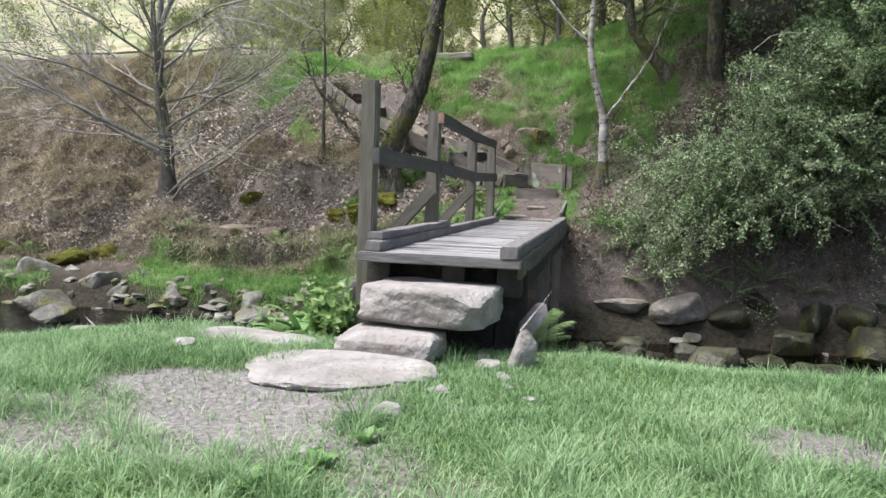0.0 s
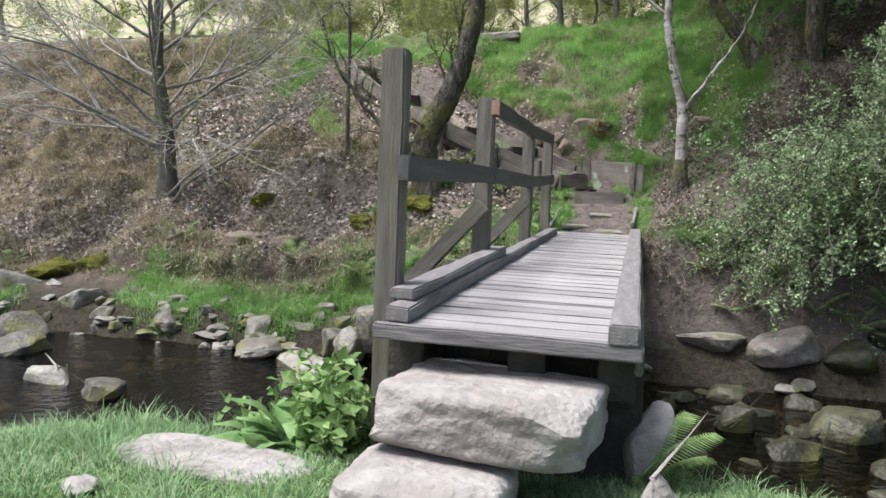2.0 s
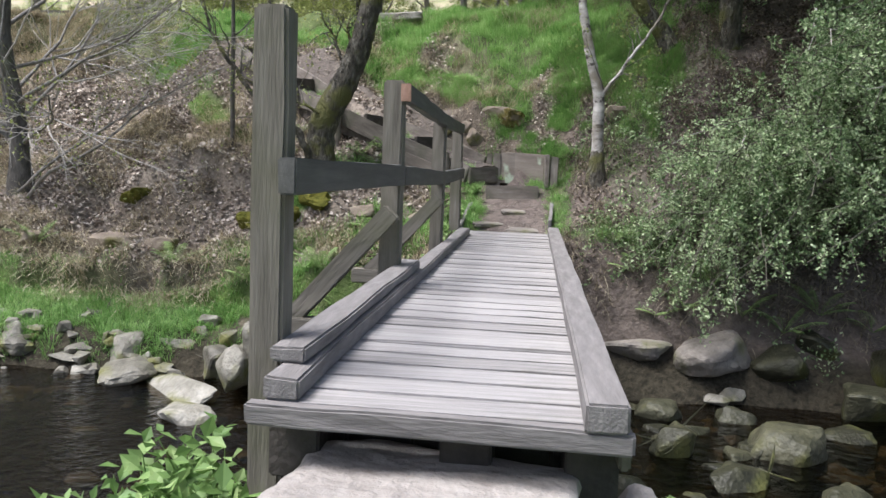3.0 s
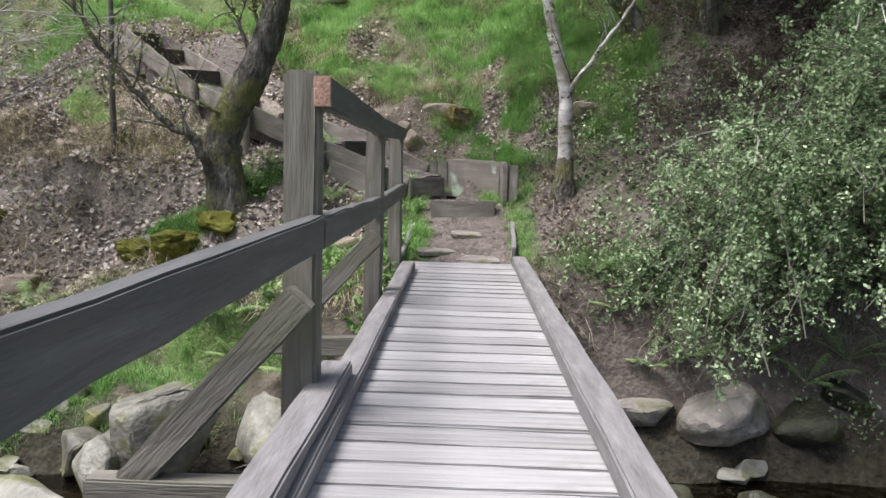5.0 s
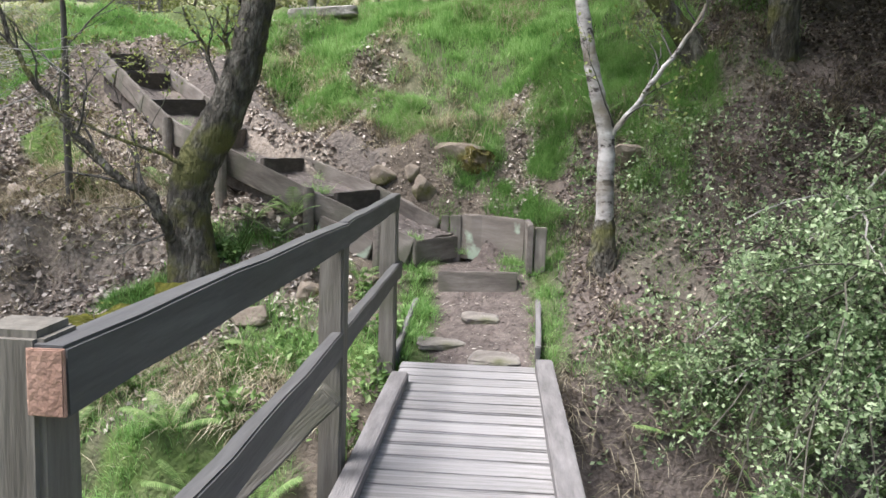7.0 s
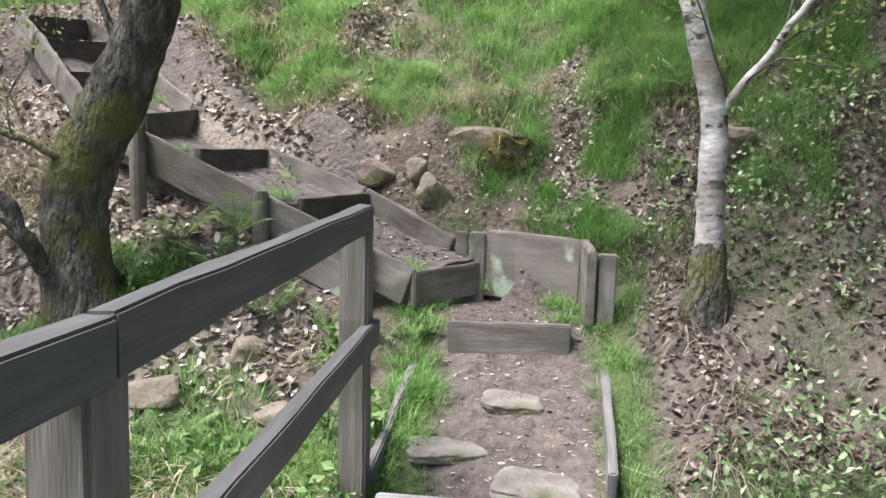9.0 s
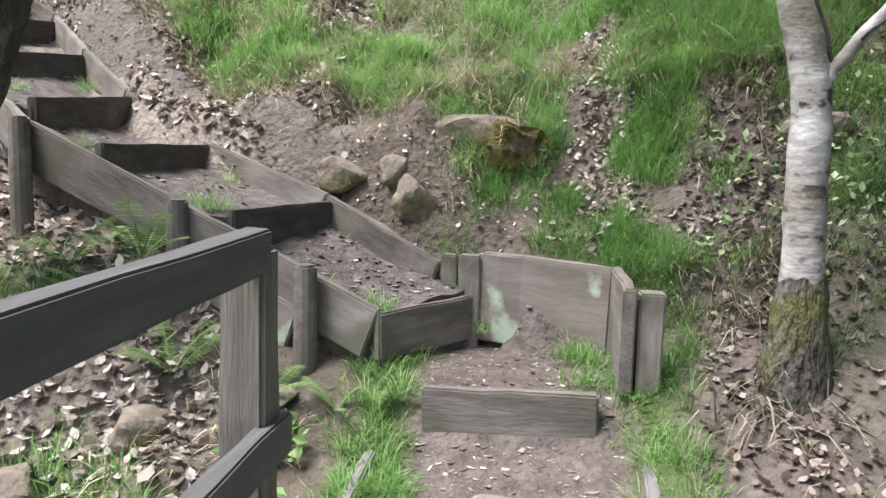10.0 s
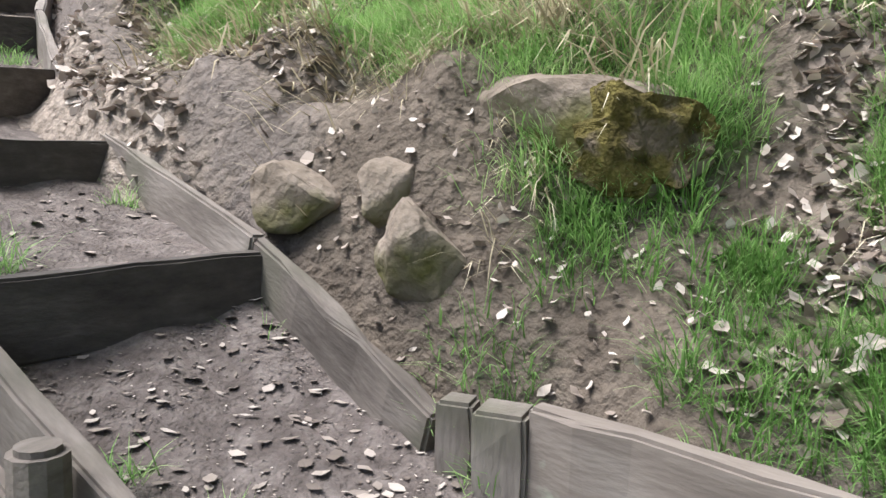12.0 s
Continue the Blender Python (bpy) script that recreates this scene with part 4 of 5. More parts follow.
for i, (x, y, s) in enumerate(((-7.7, 6.5, 0.36), (-7.1, 6.7, 0.3), (-2.95, 7.55, 0.30), (-2.55, 7.65, 0.26), (-3.3, 7.5, 0.22), (-5.1, 8.0, 0.25), (-9.2, 6.6, 0.3))):
    solid("mossy_rock", stone_bm((s * 1.15, s * 0.9, s * 0.6), 520 + i, 14, rough=0.12), M_MOSS, pose(x, y, float(ground(x, y)) + s * 0.08, 0, 0, i * 50), "rock covered in yellow-green moss", "rock", "mossy rocks")
for i, (x, y, s) in enumerate(((-5.0, 7.2, 0.35), (-4.4, 7.3, 0.28), (-4.7, 9.0, 0.3), (-5.6, 9.2, 0.28), (-3.7, 8.9, 0.3), (1.3, 9.0, 0.25), (-6.0, 7.0, 0.22))):
    solid("bank_rock", stone_bm((s, s * 0.8, s * 0.6), 540 + i), M_BANKROCK, pose(x, y, float(ground(x, y)) - 0.02, 0, 0, i * 50), "brown rock half buried in the slope", "rock", "slope rocks")
solid("flat_stone", block_bm((0.46, 0.17, 0.075), 560, 0.03, 6), M_SLAB, pose(-2.38, 12.2, float(ground(-2.38, 12.2)) + 0.07, 0, -5, 6), "pale flat stone on the crest of the slope", "stone")


# ---- plants ----
LEAF_V = np.array([(0, 0, 0), (0.32, 0.45, 0.10), (0, 1.0, 0.0), (-0.32, 0.45, 0.10)])
LEAF_F = np.array([(0, 1, 2), (0, 2, 3)])
BLADE_V = np.array([(-0.5, 0, 0), (0.5, 0, 0), (-0.38, 0.12, 0.55), (0.38, 0.12, 0.55), (0, 0.48, 0.95)])
BLADE_F = np.array([(0, 1, 3), (0, 3, 2), (2, 3, 4)])


def put_leaves(points, length, spread=0.3, soft=True, up=0.4, droop=0.0):
    n = len(points)
    size = length * RNG.uniform(1 - spread, 1 + spread, n)
    return scatter(LEAF_V, LEAF_F, points, RNG.uniform(0, 2 * np.pi, n), RNG.normal(up - droop, 0.6, n), np.stack([size, size, size], -1), RNG.normal(0, 0.6, n))


def pick(n, x0, x1, y0, y1, density, zmin=-9):
    """Up to n random places on the ground, thinned by a density."""
    x, y = RNG.uniform(x0, x1, n), RNG.uniform(y0, y1, n)
    keep = RNG.uniform(0, 1, n) < density(x, y)
    x, y = x[keep], y[keep]
    z = ground(x, y)
    ok = z > zmin
    return np.stack([x, y, z], -1)[ok]


def blades(at, height, width, lean, yaw=None, spread=0.45, seed=0):
    n = len(at)
    h = height * RNG.uniform(1 - spread, 1 + spread, n)
    w = width * RNG.uniform(0.7, 1.3, n)
    yaw = RNG.uniform(0, 2 * np.pi, n) if yaw is None else yaw
    return scatter(BLADE_V, BLADE_F, at - (0, 0, 0.01), yaw, -np.abs(RNG.normal(lean, 0.3, n)), np.stack([w, h, h], -1))


def tufts(centres, per, radius, height, width, lean, downhill=0.0):
    """Tussocks: blades fanning outwards from each centre."""
    n = len(centres) * per
    c = np.repeat(centres, per, 0)
    ang = RNG.uniform(0, 2 * np.pi, n)
    r = radius * np.sqrt(RNG.uniform(0, 1, n)) * np.repeat(RNG.uniform(0.6, 1.4, len(centres)), per)
    x, y = c[:, 0] + r * np.cos(ang), c[:, 1] + r * np.sin(ang)
    at = np.stack([x, y, ground(x, y)], -1)
    yaw = ang - np.pi / 2 + RNG.normal(0, 0.5, n)
    if downhill:
        flip = RNG.uniform(0, 1, n) < downhill
        yaw = np.where(flip, np.pi + RNG.normal(0, 0.5, n), yaw)
    hh = height * np.repeat(RNG.uniform(0.7, 1.3, len(centres)), per)
    h = hh * RNG.uniform(0.6, 1.3, n)
    w = width * RNG.uniform(0.7, 1.3, n)
    return scatter(BLADE_V, BLADE_F, at - (0, 0, 0.01), yaw, -np.abs(RNG.normal(lean, 0.3, n)), np.stack([w, h, h], -1))


def green_grass():
    s = Soup()
    s.add(*blades(pick(330000, -4.2, 4.6, -3.6, 0.7, lambda x, y: np.clip(grass_at(x, y) * (0.4 + fbm(x, y, 1.6, 3, 51)), 0.02, 1) * (0.45 + 0.55 * step(-3.6, -1.5, y)), -1.2), 0.062, 0.0055, 0.4))
    c = pick(1900, -3.6, 4.2, -3.2, 0.6, lambda x, y: grass_at(x, y) * step(0.45, 0.62, fbm(x, y, 1.2, 3, 53)), -1.2)
    s.add(*tufts(c, 45, 0.07, 0.13, 0.005, 0.45))
    s.add(*blades(pick(70000, -11, 12, -11, 1.5, lambda x, y: grass_at(x, y) * ((np.abs(x - 0.2) > 4.4) | (y < -3.6)), -1.2), 0.08, 0.009, 0.4))
    tagged(s.make("grass", M_GRASS), "fresh green grass on the near bank", "grass", kind="stuff")
    s = Soup()
    c = pick(8200, -6.5, 3.0, 10.2, 13.8, lambda x, y: grass_at(x, y) * (0.12 + step(0.38, 0.56, fbm(x, y, 1.6, 3, 55))))
    s.add(*tufts(c, 36, 0.12, 0.17, 0.006, 0.5, 0.35))
    c = pick(10500, -3.0, 2.2, 8.5, 10.4, lambda x, y: grass_at(x, y) * (0.25 + step(0.36, 0.5, fbm(x, y, 1.9, 3, 57))))
    s.add(*tufts(c, 52, 0.07, 0.115, 0.0028, 0.6, 0.4))
    tagged(s.make("grass", M_TUSSOCK), "long green tussock grass on the slope", "grass", kind="stuff")
    s = Soup()
    c = pick(8500, -9.5, -0.5, 5.1, 8.4, lambda x, y: grass_at(x, y) * 0.8, -1.4)
    s.add(*tufts(c, 26, 0.09, 0.11, 0.006, 0.45))
    c = pick(700, -0.75, 0.75, 6.6, 8.7, lambda x, y: grass_at(x, y) * (np.abs(x) > 0.33))
    s.add(*tufts(c, 40, 0.05, 0.09, 0.004, 0.5))
    c = pick(2000, 0.4, 4.5, 6.3, 10.6, lambda x, y: grass_at(x, y))
    s.add(*tufts(c, 44, 0.08, 0.10, 0.003, 0.6, 0.35))
    c = np.array([(x, y, 0.0) for x, y in ((-0.28, 9.0), (-0.5, 8.95), (0.05, 8.9), (0.2, 8.72), (-0.05, 9.1), (0.1, 8.78), (0.32, 8.62), (-0.95, 8.98), (-0.72, 8.3), (-0.66, 8.22), (-1.5, 8.55),
                                           (0.42, 8.7), (0.55, 8.5), (0.7, 8.4), (0.62, 8.2), (0.3, 8.1), (0.25, 8.35), (-0.4, 9.2), (0.05, 9.25), (0.9, 8.9))])
    c = np.repeat(c, 5, 0) + RNG.normal(0, 0.06, (len(c) * 5, 3)) * (1, 1, 0)
    s.add(*tufts(c, 42, 0.05, 0.11, 0.0035, 0.55, 0.35))
    for x, y, z, k in ((-1.0, 8.98, 0.87, 1.0), (-0.60, 8.25, 0.73, 0.7), (-0.66, 8.30, 0.73, 0.7), (-0.9, 8.36, 0.80, 0.6), (-1.55, 8.62, 1.10, 1.2), (-1.65, 8.68, 1.10, 1.0), (-0.30, 8.64, 0.78, 0.7), (-0.2, 8.6, 0.58, 0.9),
                       (0.25, 8.38, 0.54, 1.0), (0.3, 8.28, 0.54, 0.8), (-1.75, 9.3, 1.2, 0.8), (-0.45, 8.72, 0.84, 0.6), (-2.3, 8.75, 1.38, 0.8), (-3.3, 9.6, 1.72, 1.0), (-3.2, 10.2, 1.78, 1.0)):
        n = int(90 * k)
        s.add(*blades(np.array((x, y, z)) + RNG.normal(0, 0.035 * k, (n, 3)) * (1, 1, 0.1), 0.12 * k, 0.003, 0.55))
    tagged(s.make("grass", M_TUSSOCK), "patches of short grass on the far bank", "grass", kind="stuff")


def straw_at(x, y):
    edge = np.exp(-((y - 6.95 - 0.25 * np.sin(x * 1.7)) / 0.28) ** 2) * (x < -0.9)
    ledge = np.exp(-((y - 8.75 - 0.3 * np.sin(x * 1.1)) / 0.3) ** 2) * (x < -3.2)
    left = step(-7.0, -8.5, x) * step(6.6, 8.0, y) * 0.7
    slope = step(9.3, 9.8, y) * (1 - step(12.8, 14, y)) * step(-4, -2, x) * step(0.53, 0.62, fbm(x, y, 0.75, 4, 83))
    right = step(0.75, 1.0, x) * step(6.2, 6.5, y) * (1 - step(8.4, 9.8, y)) * step(0.5, 0.6, fbm(x, y, 1.3, 3, 63)) * 0.8
    bank = np.exp(-((y - 6.45) / 0.22) ** 2) * (x > 0.6)
    right = np.maximum(right, step(0.35, 0.6, x) * (1 - step(1.5, 2.2, x)) * step(8.9, 9.1, y) * (1 - step(9.6, 10.0, y)) * 0.6)
    return np.clip(np.maximum.reduce([edge, ledge, left, slope * 0.4, right * 0.4, bank * 0.3]), 0, 1) * step(0.5, 0.7, stair_side(x, y)) * (1 - trail_at(x, y))


def dead_grass(in_shade):
    s = Soup()

    # One call sows only the right bank, in straw darkened for shade.
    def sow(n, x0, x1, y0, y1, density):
        return pick(n, x0, x1, y0, y1, lambda x, y: density(x, y) * ((x > 0.5) & (y > 3) if in_shade else (x <= 0.5) | (y < 3)))
    c = sow(13000, -13, 5.5, 6.0, 13.5, straw_at)
    s.add(*tufts(c, 26, 0.12, 0.27, 0.007, 1.0, 0.75))
    c = sow(9000, -13, 5.5, 6.4, 13.0, lambda x, y: (0.35 + 0.4 * (x < -3)) * step(0.45, 0.6, fbm(x, y, 0.9, 3, 65)) * step(0.5, 0.7, stair_side(x, y)) * step(0.5, 0.8, np.abs(x)) * (1 - trail_at(x, y)) * np.where(x > 0.6, 0.35, 1.0) * np.where((x > -2.5) & (y > 9), 0.25, 1.0))
    s.add(*tufts(c, 18, 0.14, 0.20, 0.0065, 0.9, 0.5))
    c = sow(700, -3.2, 2.2, 9.3, 13.2, lambda x, y: (1 - step(0.36, 0.46, fbm(x, y, 1.6, 3, 55))) * step(0.75, 0.95, stair_side(x, y)))
    s.add(*tufts(c, 30, 0.12, 0.2, 0.006, 1.0, 0.7))
    c = sow(260, 0.4, 2.6, 8.3, 10.6, lambda x, y: step(0.46, 0.56, fbm(x, y, 1.9, 3, 93)))
    s.add(*tufts(c, 30, 0.07, 0.17, 0.003, 1.1, 0.85))
    c = sow(260, -1.0, 0.5, 9.0, 9.9, lambda x, y: step(0.5, 0.6, fbm(x, y, 2.3, 3, 95)))
    s.add(*tufts(c, 22, 0.06, 0.16, 0.0035, 1.1, 0.85))
    c = sow(2600, 1.5, 3.4, -2.3, -0.95, lambda x, y: step(0.45, 0.6, fbm(x, y, 1.5, 3, 91)))
    s.add(*tufts(c, 14, 0.08, 0.07, 0.005, 1.2))
    tagged(s.make("dead_grass", M_SHADED_STRAW if in_shade else M_STRAW), "brown dead grass under the trees, coloured darker for their shade" if in_shade else "tangled straw-coloured dead grass hanging over the bank", "dead grass", kind="stuff")


CURL_V = np.array([(0, -0.5, 0.06), (0.22, -0.18, -0.02), (0.30, 0.15, 0.08), (0, 0.5, 0.10), (-0.28, 0.12, 0.0), (-0.24, -0.2, 0.09)])
CURL_F = np.array([(0, 1, 5), (1, 2, 4), (1, 4, 5), (2, 3, 4)])


def leaf_cover(sorts, mat, label):
    s = Soup()
    for n, box, size, dens in sorts:
        p = pick(n, *box, lambda x, y: dens(x, y) * step(0.38, 0.5, stair_side(x, y)), -1.2)
        k = len(p)
        sz = size * RNG.uniform(0.45, 1.25, k)
        s.add(*scatter(CURL_V, CURL_F, p + np.stack([0 * sz, 0 * sz, RNG.uniform(0.0, 0.035, k)], -1), RNG.uniform(0, 6.3, k), RNG.normal(0.35, 0.4, k), np.stack([sz * RNG.uniform(0.7, 1.3, k), sz, sz], -1), RNG.normal(0, 0.4, k)))
    tagged(s.make("fallen_leaves", mat), label, "fallen leaves", kind="stuff")


def fallen_leaves():
    leaf_cover(((120000, (-14, -0.8, 6.3, 12.5), 0.07, litter_at), (9000, (-0.2, 0.5, 8.6, 10.3), 0.055, litter_at), (2200, (-1.1, 0.5, 8.75, 9.35), 0.035, lambda x, y: (1 - grass_at(x, y)) * (1 - trail_at(x, y)) * 0.3)),
               M_LITTER, "brown fallen leaves lying over the slope")
    leaf_cover(((52000, (0.5, 5.0, 6.2, 11.5), 0.05, litter_at),), M_SHADED_LITTER, "brown fallen leaves under the trees, coloured darker for their shade")


def trodden_bits():
    """Leaf bits, chips and twigs trodden into the path, the trail and the stair's treads."""
    s = Soup()
    at = [pick(5200, -0.6, 0.6, 6.55, 8.62, lambda x, y: 0.85 * path_at(x, y)), pick(5000, -4.2, -0.9, 8.9, 12.0, lambda x, y: 0.5 * trail_at(x, y))]
    for i, (a0, a1, b0, b1, high) in enumerate(TREADS):
        u, v = RNG.uniform(0.02, 0.98, (2, 900 if i == 0 else 350))
        x, y = [(a0[c] * (1 - v) + a1[c] * v) * (1 - u) + (b0[c] * (1 - v) + b1[c] * v) * u for c in (0, 1)]
        at.append(np.stack([x, y, [high(p, q, X, Y) + 0.004 for p, q, X, Y in zip(u, v, x, y)]], -1))
    p = np.concatenate(at)
    k = len(p)
    sz = 0.008 + 0.045 * RNG.uniform(0, 1, k) ** 6
    s.add(*scatter(CURL_V, CURL_F, p + np.stack([0 * sz, 0 * sz, 0.03 * sz], -1), RNG.uniform(0, 6.3, k), RNG.normal(0, 0.12, k), np.stack([sz * RNG.uniform(0.3, 1.3, k), sz, 0.5 * sz], -1), RNG.normal(0, 0.12, k)))
    tagged(s.make("leaf_bits", M_CHIP), "brown leaf bits and chips trodden into the path", "leaf bits", kind="stuff")


green_grass()
dead_grass(False)
dead_grass(True)
fallen_leaves()
trodden_bits()


def bend(p, d, length, n, wander, lift, rnd):
    """The points of a limb that grows from p along d."""
    pts, d = [np.array(p, float)], np.array(d, float)
    d /= np.linalg.norm(d)
    for _ in range(n):
        d = d + rnd.normal(0, wander, 3) + np.array((0, 0, lift))
        d /= np.linalg.norm(d)
        pts.append(pts[-1] + d * length / n)
    return np.array(pts)


def limbs(wood, tips, p, d, length, radius, depth, rnd, kids=(7, 6), wander=0.12, lift=0.03, angle=0.8, shrink=0.55, sides=6):
    """A branching limb; tips gathers the outer twigs."""
    n = max(3, int(5 + 2 * depth))
    pts = bend(p, d, length, n, wander, lift, rnd)
    r = radius * np.linspace(1, 0.25, n + 1)
    wood[0 if depth > 1 else 1].add(*tube(pts, r, sides if depth > 1 else 4))
    if depth == 0:
        tips.append(pts)
        return
    for _ in range(kids[min(depth - 1, len(kids) - 1)]):
        k = rnd.uniform(0.25, 1.0) * n
        i = min(int(k), n - 1)
        at = pts[i] + (pts[i + 1] - pts[i]) * (k - i)
        along = pts[i + 1] - pts[i]
        along /= np.linalg.norm(along)
        side = rnd.normal(0, 1, 3)
        side -= along * (side @ along)
        side /= np.linalg.norm(side)
        a = angle * rnd.uniform(0.6, 1.2)
        limbs(wood, tips, at, along * math.cos(a) + side * math.sin(a), length * shrink * rnd.uniform(0.7, 1.25) * (1.15 - 0.4 * k / n), r[i] * 0.55, depth - 1, rnd, kids, wander, lift, angle, shrink, sides)


def tree(name, trunk, radii, mains, label, bark, twig, leaf=None, leaves=0, leaf_size=0.04, kids=(7, 6), seed=1, depth=2, group="", wander=0.12, lift=0.03, angle=0.8, shrink=0.55, extra=(), limb_bark=None):
    """A tree: a given trunk line, main limbs (place along it, direction, length), limbs along given lines (extra) and a crown of leaves on its twigs."""
    rnd = np.random.default_rng(seed)
    base = Vector(trunk[0])
    t = empty(name, base, label, "tree", group)
    tr = np.array(trunk, float)
    fine = np.linspace(0, len(tr) - 1, 5 * len(tr))
    pts = np.stack([np.interp(fine, np.arange(len(tr)), tr[:, k]) for k in range(3)], -1)
    for _ in range(2):
        pts[1:-1] = (pts[:-2] + 2 * pts[1:-1] + pts[2:]) / 4
    rr = np.interp(fine, np.arange(len(tr)), radii)
    rr = rr * (1 + rnd.uniform(-0.06, 0.06, len(rr)))
    s = Soup()
    s.add(*tube(pts - np.array(base), rr, 14, 0.05))
    s.make("trunk", bark, t, True)
    twigs, tips = Soup(), []
    for k, d, length, r in mains:
        wood = (Soup(), twigs)
        i = k * (len(tr) - 1)
        at = np.array([np.interp(i, np.arange(len(tr)), tr[:, c]) for c in range(3)]) - np.array(base)
        limbs(wood, tips, at, d, length, r, depth, rnd, kids, wander, lift, angle, shrink)
        if wood[0].n:
            wood[0].make("limb", limb_bark or bark, t, True)
    for line, r0, r1 in extra:
        line = np.array(line, float) - np.array(base)
        k = np.linspace(0, len(line) - 1, 4 * len(line))
        q = np.stack([np.interp(k, np.arange(len(line)), line[:, c]) for c in range(3)], -1)
        q[1:-1] = (q[:-2] + 2 * q[1:-1] + q[2:]) / 4 + rnd.normal(0, r0 * 0.2, (len(q) - 2, 3))
        s = Soup()
        s.add(*tube(q, np.linspace(r0, r1, len(q)), 8, 0.05))
        s.make("limb", limb_bark or bark, t, True)
        for i in range(3, len(q), 2):
            d = q[i] - q[i - 2] + rnd.normal(0, 0.12, 3) + (0, 0, 0.1)
            limbs((twigs, twigs), tips, q[i], d, rnd.uniform(0.5, 0.9), r1 * 0.9, 1, rnd, (4, 4), 0.2, 0.02, 0.7, 0.55)
    if twigs.n:
        tagged(twigs.make("twig_mass", twig, t, False), kind="stuff")
    if leaf and leaves:
        tips = np.concatenate([p[1:] for p in tips])
        p = tips[rnd.integers(0, len(tips), leaves)] + rnd.normal(0, leaf_size * 1.6, (leaves, 3))
        raw_mesh("crown", *put_leaves(p, leaf_size), leaf, t)
    return t


def spread(n, z, rnd, out=1.0):
    """Directions fanning round an upright."""
    a = np.arange(n) * 2.4 + rnd.uniform(0, 6)
    return [(math.cos(v) * out, math.sin(v) * out, rnd.uniform(*z)) for v in a]


rt = np.random.default_rng(5)
# bare spreading tree by the stream
gz = float(ground(-6.6, 7.7))
mains = [(0.40 + 0.045 * i, d, rt.uniform(2.4, 3.6), 0.030) for i, d in enumerate(spread(12, (0.25, 1.1), rt, 1.0))]
mains += [(0.33, (-1.0, -0.35, 0.75), 3.2, 0.045), (0.30, (1.0, -0.3, 0.62), 2.6, 0.03), (0.4, (-1, -0.5, 0.35), 3.6, 0.045), (0.95, (-0.1, 0, 1), 3.0, 0.06), (0.9, (0.3, 0.1, 1), 2.8, 0.05)]
tree("bare_tree", [(-6.6, 7.7, gz - 0.1), (-6.6, 7.68, gz + 0.5), (-6.62, 7.65, gz + 1.0), (-6.75, 7.6, gz + 1.9), (-6.72, 7.6, gz + 3.0)], [0.19, 0.13, 0.12, 0.09, 0.06], mains,
     "small grey tree with spreading bare twigs and first leaves", M_BARK_GREY, M_TWIG, M_BUD, 9000, 0.04, (10, 10), 3, lift=0.015, angle=0.6, shrink=0.58, limb_bark=M_BARK_PALE,
     extra=[([(-6.53, 7.50, -0.11), (-6.12, 7.50, 0.42), (-5.38, 7.50, 0.79), (-4.81, 7.50, 1.29), (-3.95, 7.50, 1.75)], 0.03, 0.008), ([(-6.43, 7.40, 0.17), (-5.91, 7.40, 0.62), (-5.33, 7.40, 0.98), (-4.92, 7.40, 1.23), (-4.62, 7.40, 1.48)], 0.025, 0.007)])
# leaning oak beside the stair
tree("leaning_oak", [(-2.46, 7.92, -0.15), (-2.50, 7.9, 0.40), (-2.55, 7.9, 0.77), (-2.55, 7.9, 1.11), (-2.46, 7.9, 1.37), (-2.30, 7.9, 1.63), (-2.18, 7.9, 1.88), (-2.06, 7.9, 2.19), (-1.99, 7.9, 2.49), (-1.92, 7.9, 2.8), (-1.8, 7.95, 3.6), (-1.5, 8.0, 5.0), (-1.3, 8.1, 6.4)],
     [0.27, 0.235, 0.195, 0.18, 0.185, 0.175, 0.16, 0.145, 0.135, 0.13, 0.12, 0.09, 0.05],
     [(0.56, (-0.55, -0.1, 0.8), 0.6, 0.03), (0.50, (-0.8, -0.2, 0.9), 0.9, 0.028), (0.60, (-0.7, 0.1, 0.9), 1.1, 0.028), (0.84, (-1, 0.2, 0.7), 1.7, 0.04), (0.86, (1, -0.3, 0.8), 1.7, 0.04), (0.9, (-0.5, -0.6, 0.8), 1.6, 0.04), (0.95, (0.6, 0.3, 0.9), 1.8, 0.04)],
     "leaning mossy oak with a crooked dark trunk beside the stair", M_BARK_OAK, M_BARK_GREY, M_BUD, 2200, 0.04, (5, 6), 8, wander=0.24, angle=0.8, shrink=0.5,
     extra=[([(-2.60, 7.8, 0.62), (-2.66, 7.62, 0.85), (-2.73, 7.56, 1.10), (-2.95, 7.56, 1.15), (-3.25, 7.56, 1.45), (-3.6, 7.56, 1.85), (-3.9, 7.56, 2.25), (-4.05, 7.56, 2.8)], 0.055, 0.014),
            ([(-2.50, 7.75, 1.32), (-2.75, 7.65, 1.45), (-3.1, 7.6, 1.55), (-3.5, 7.6, 1.75)], 0.022, 0.007)])
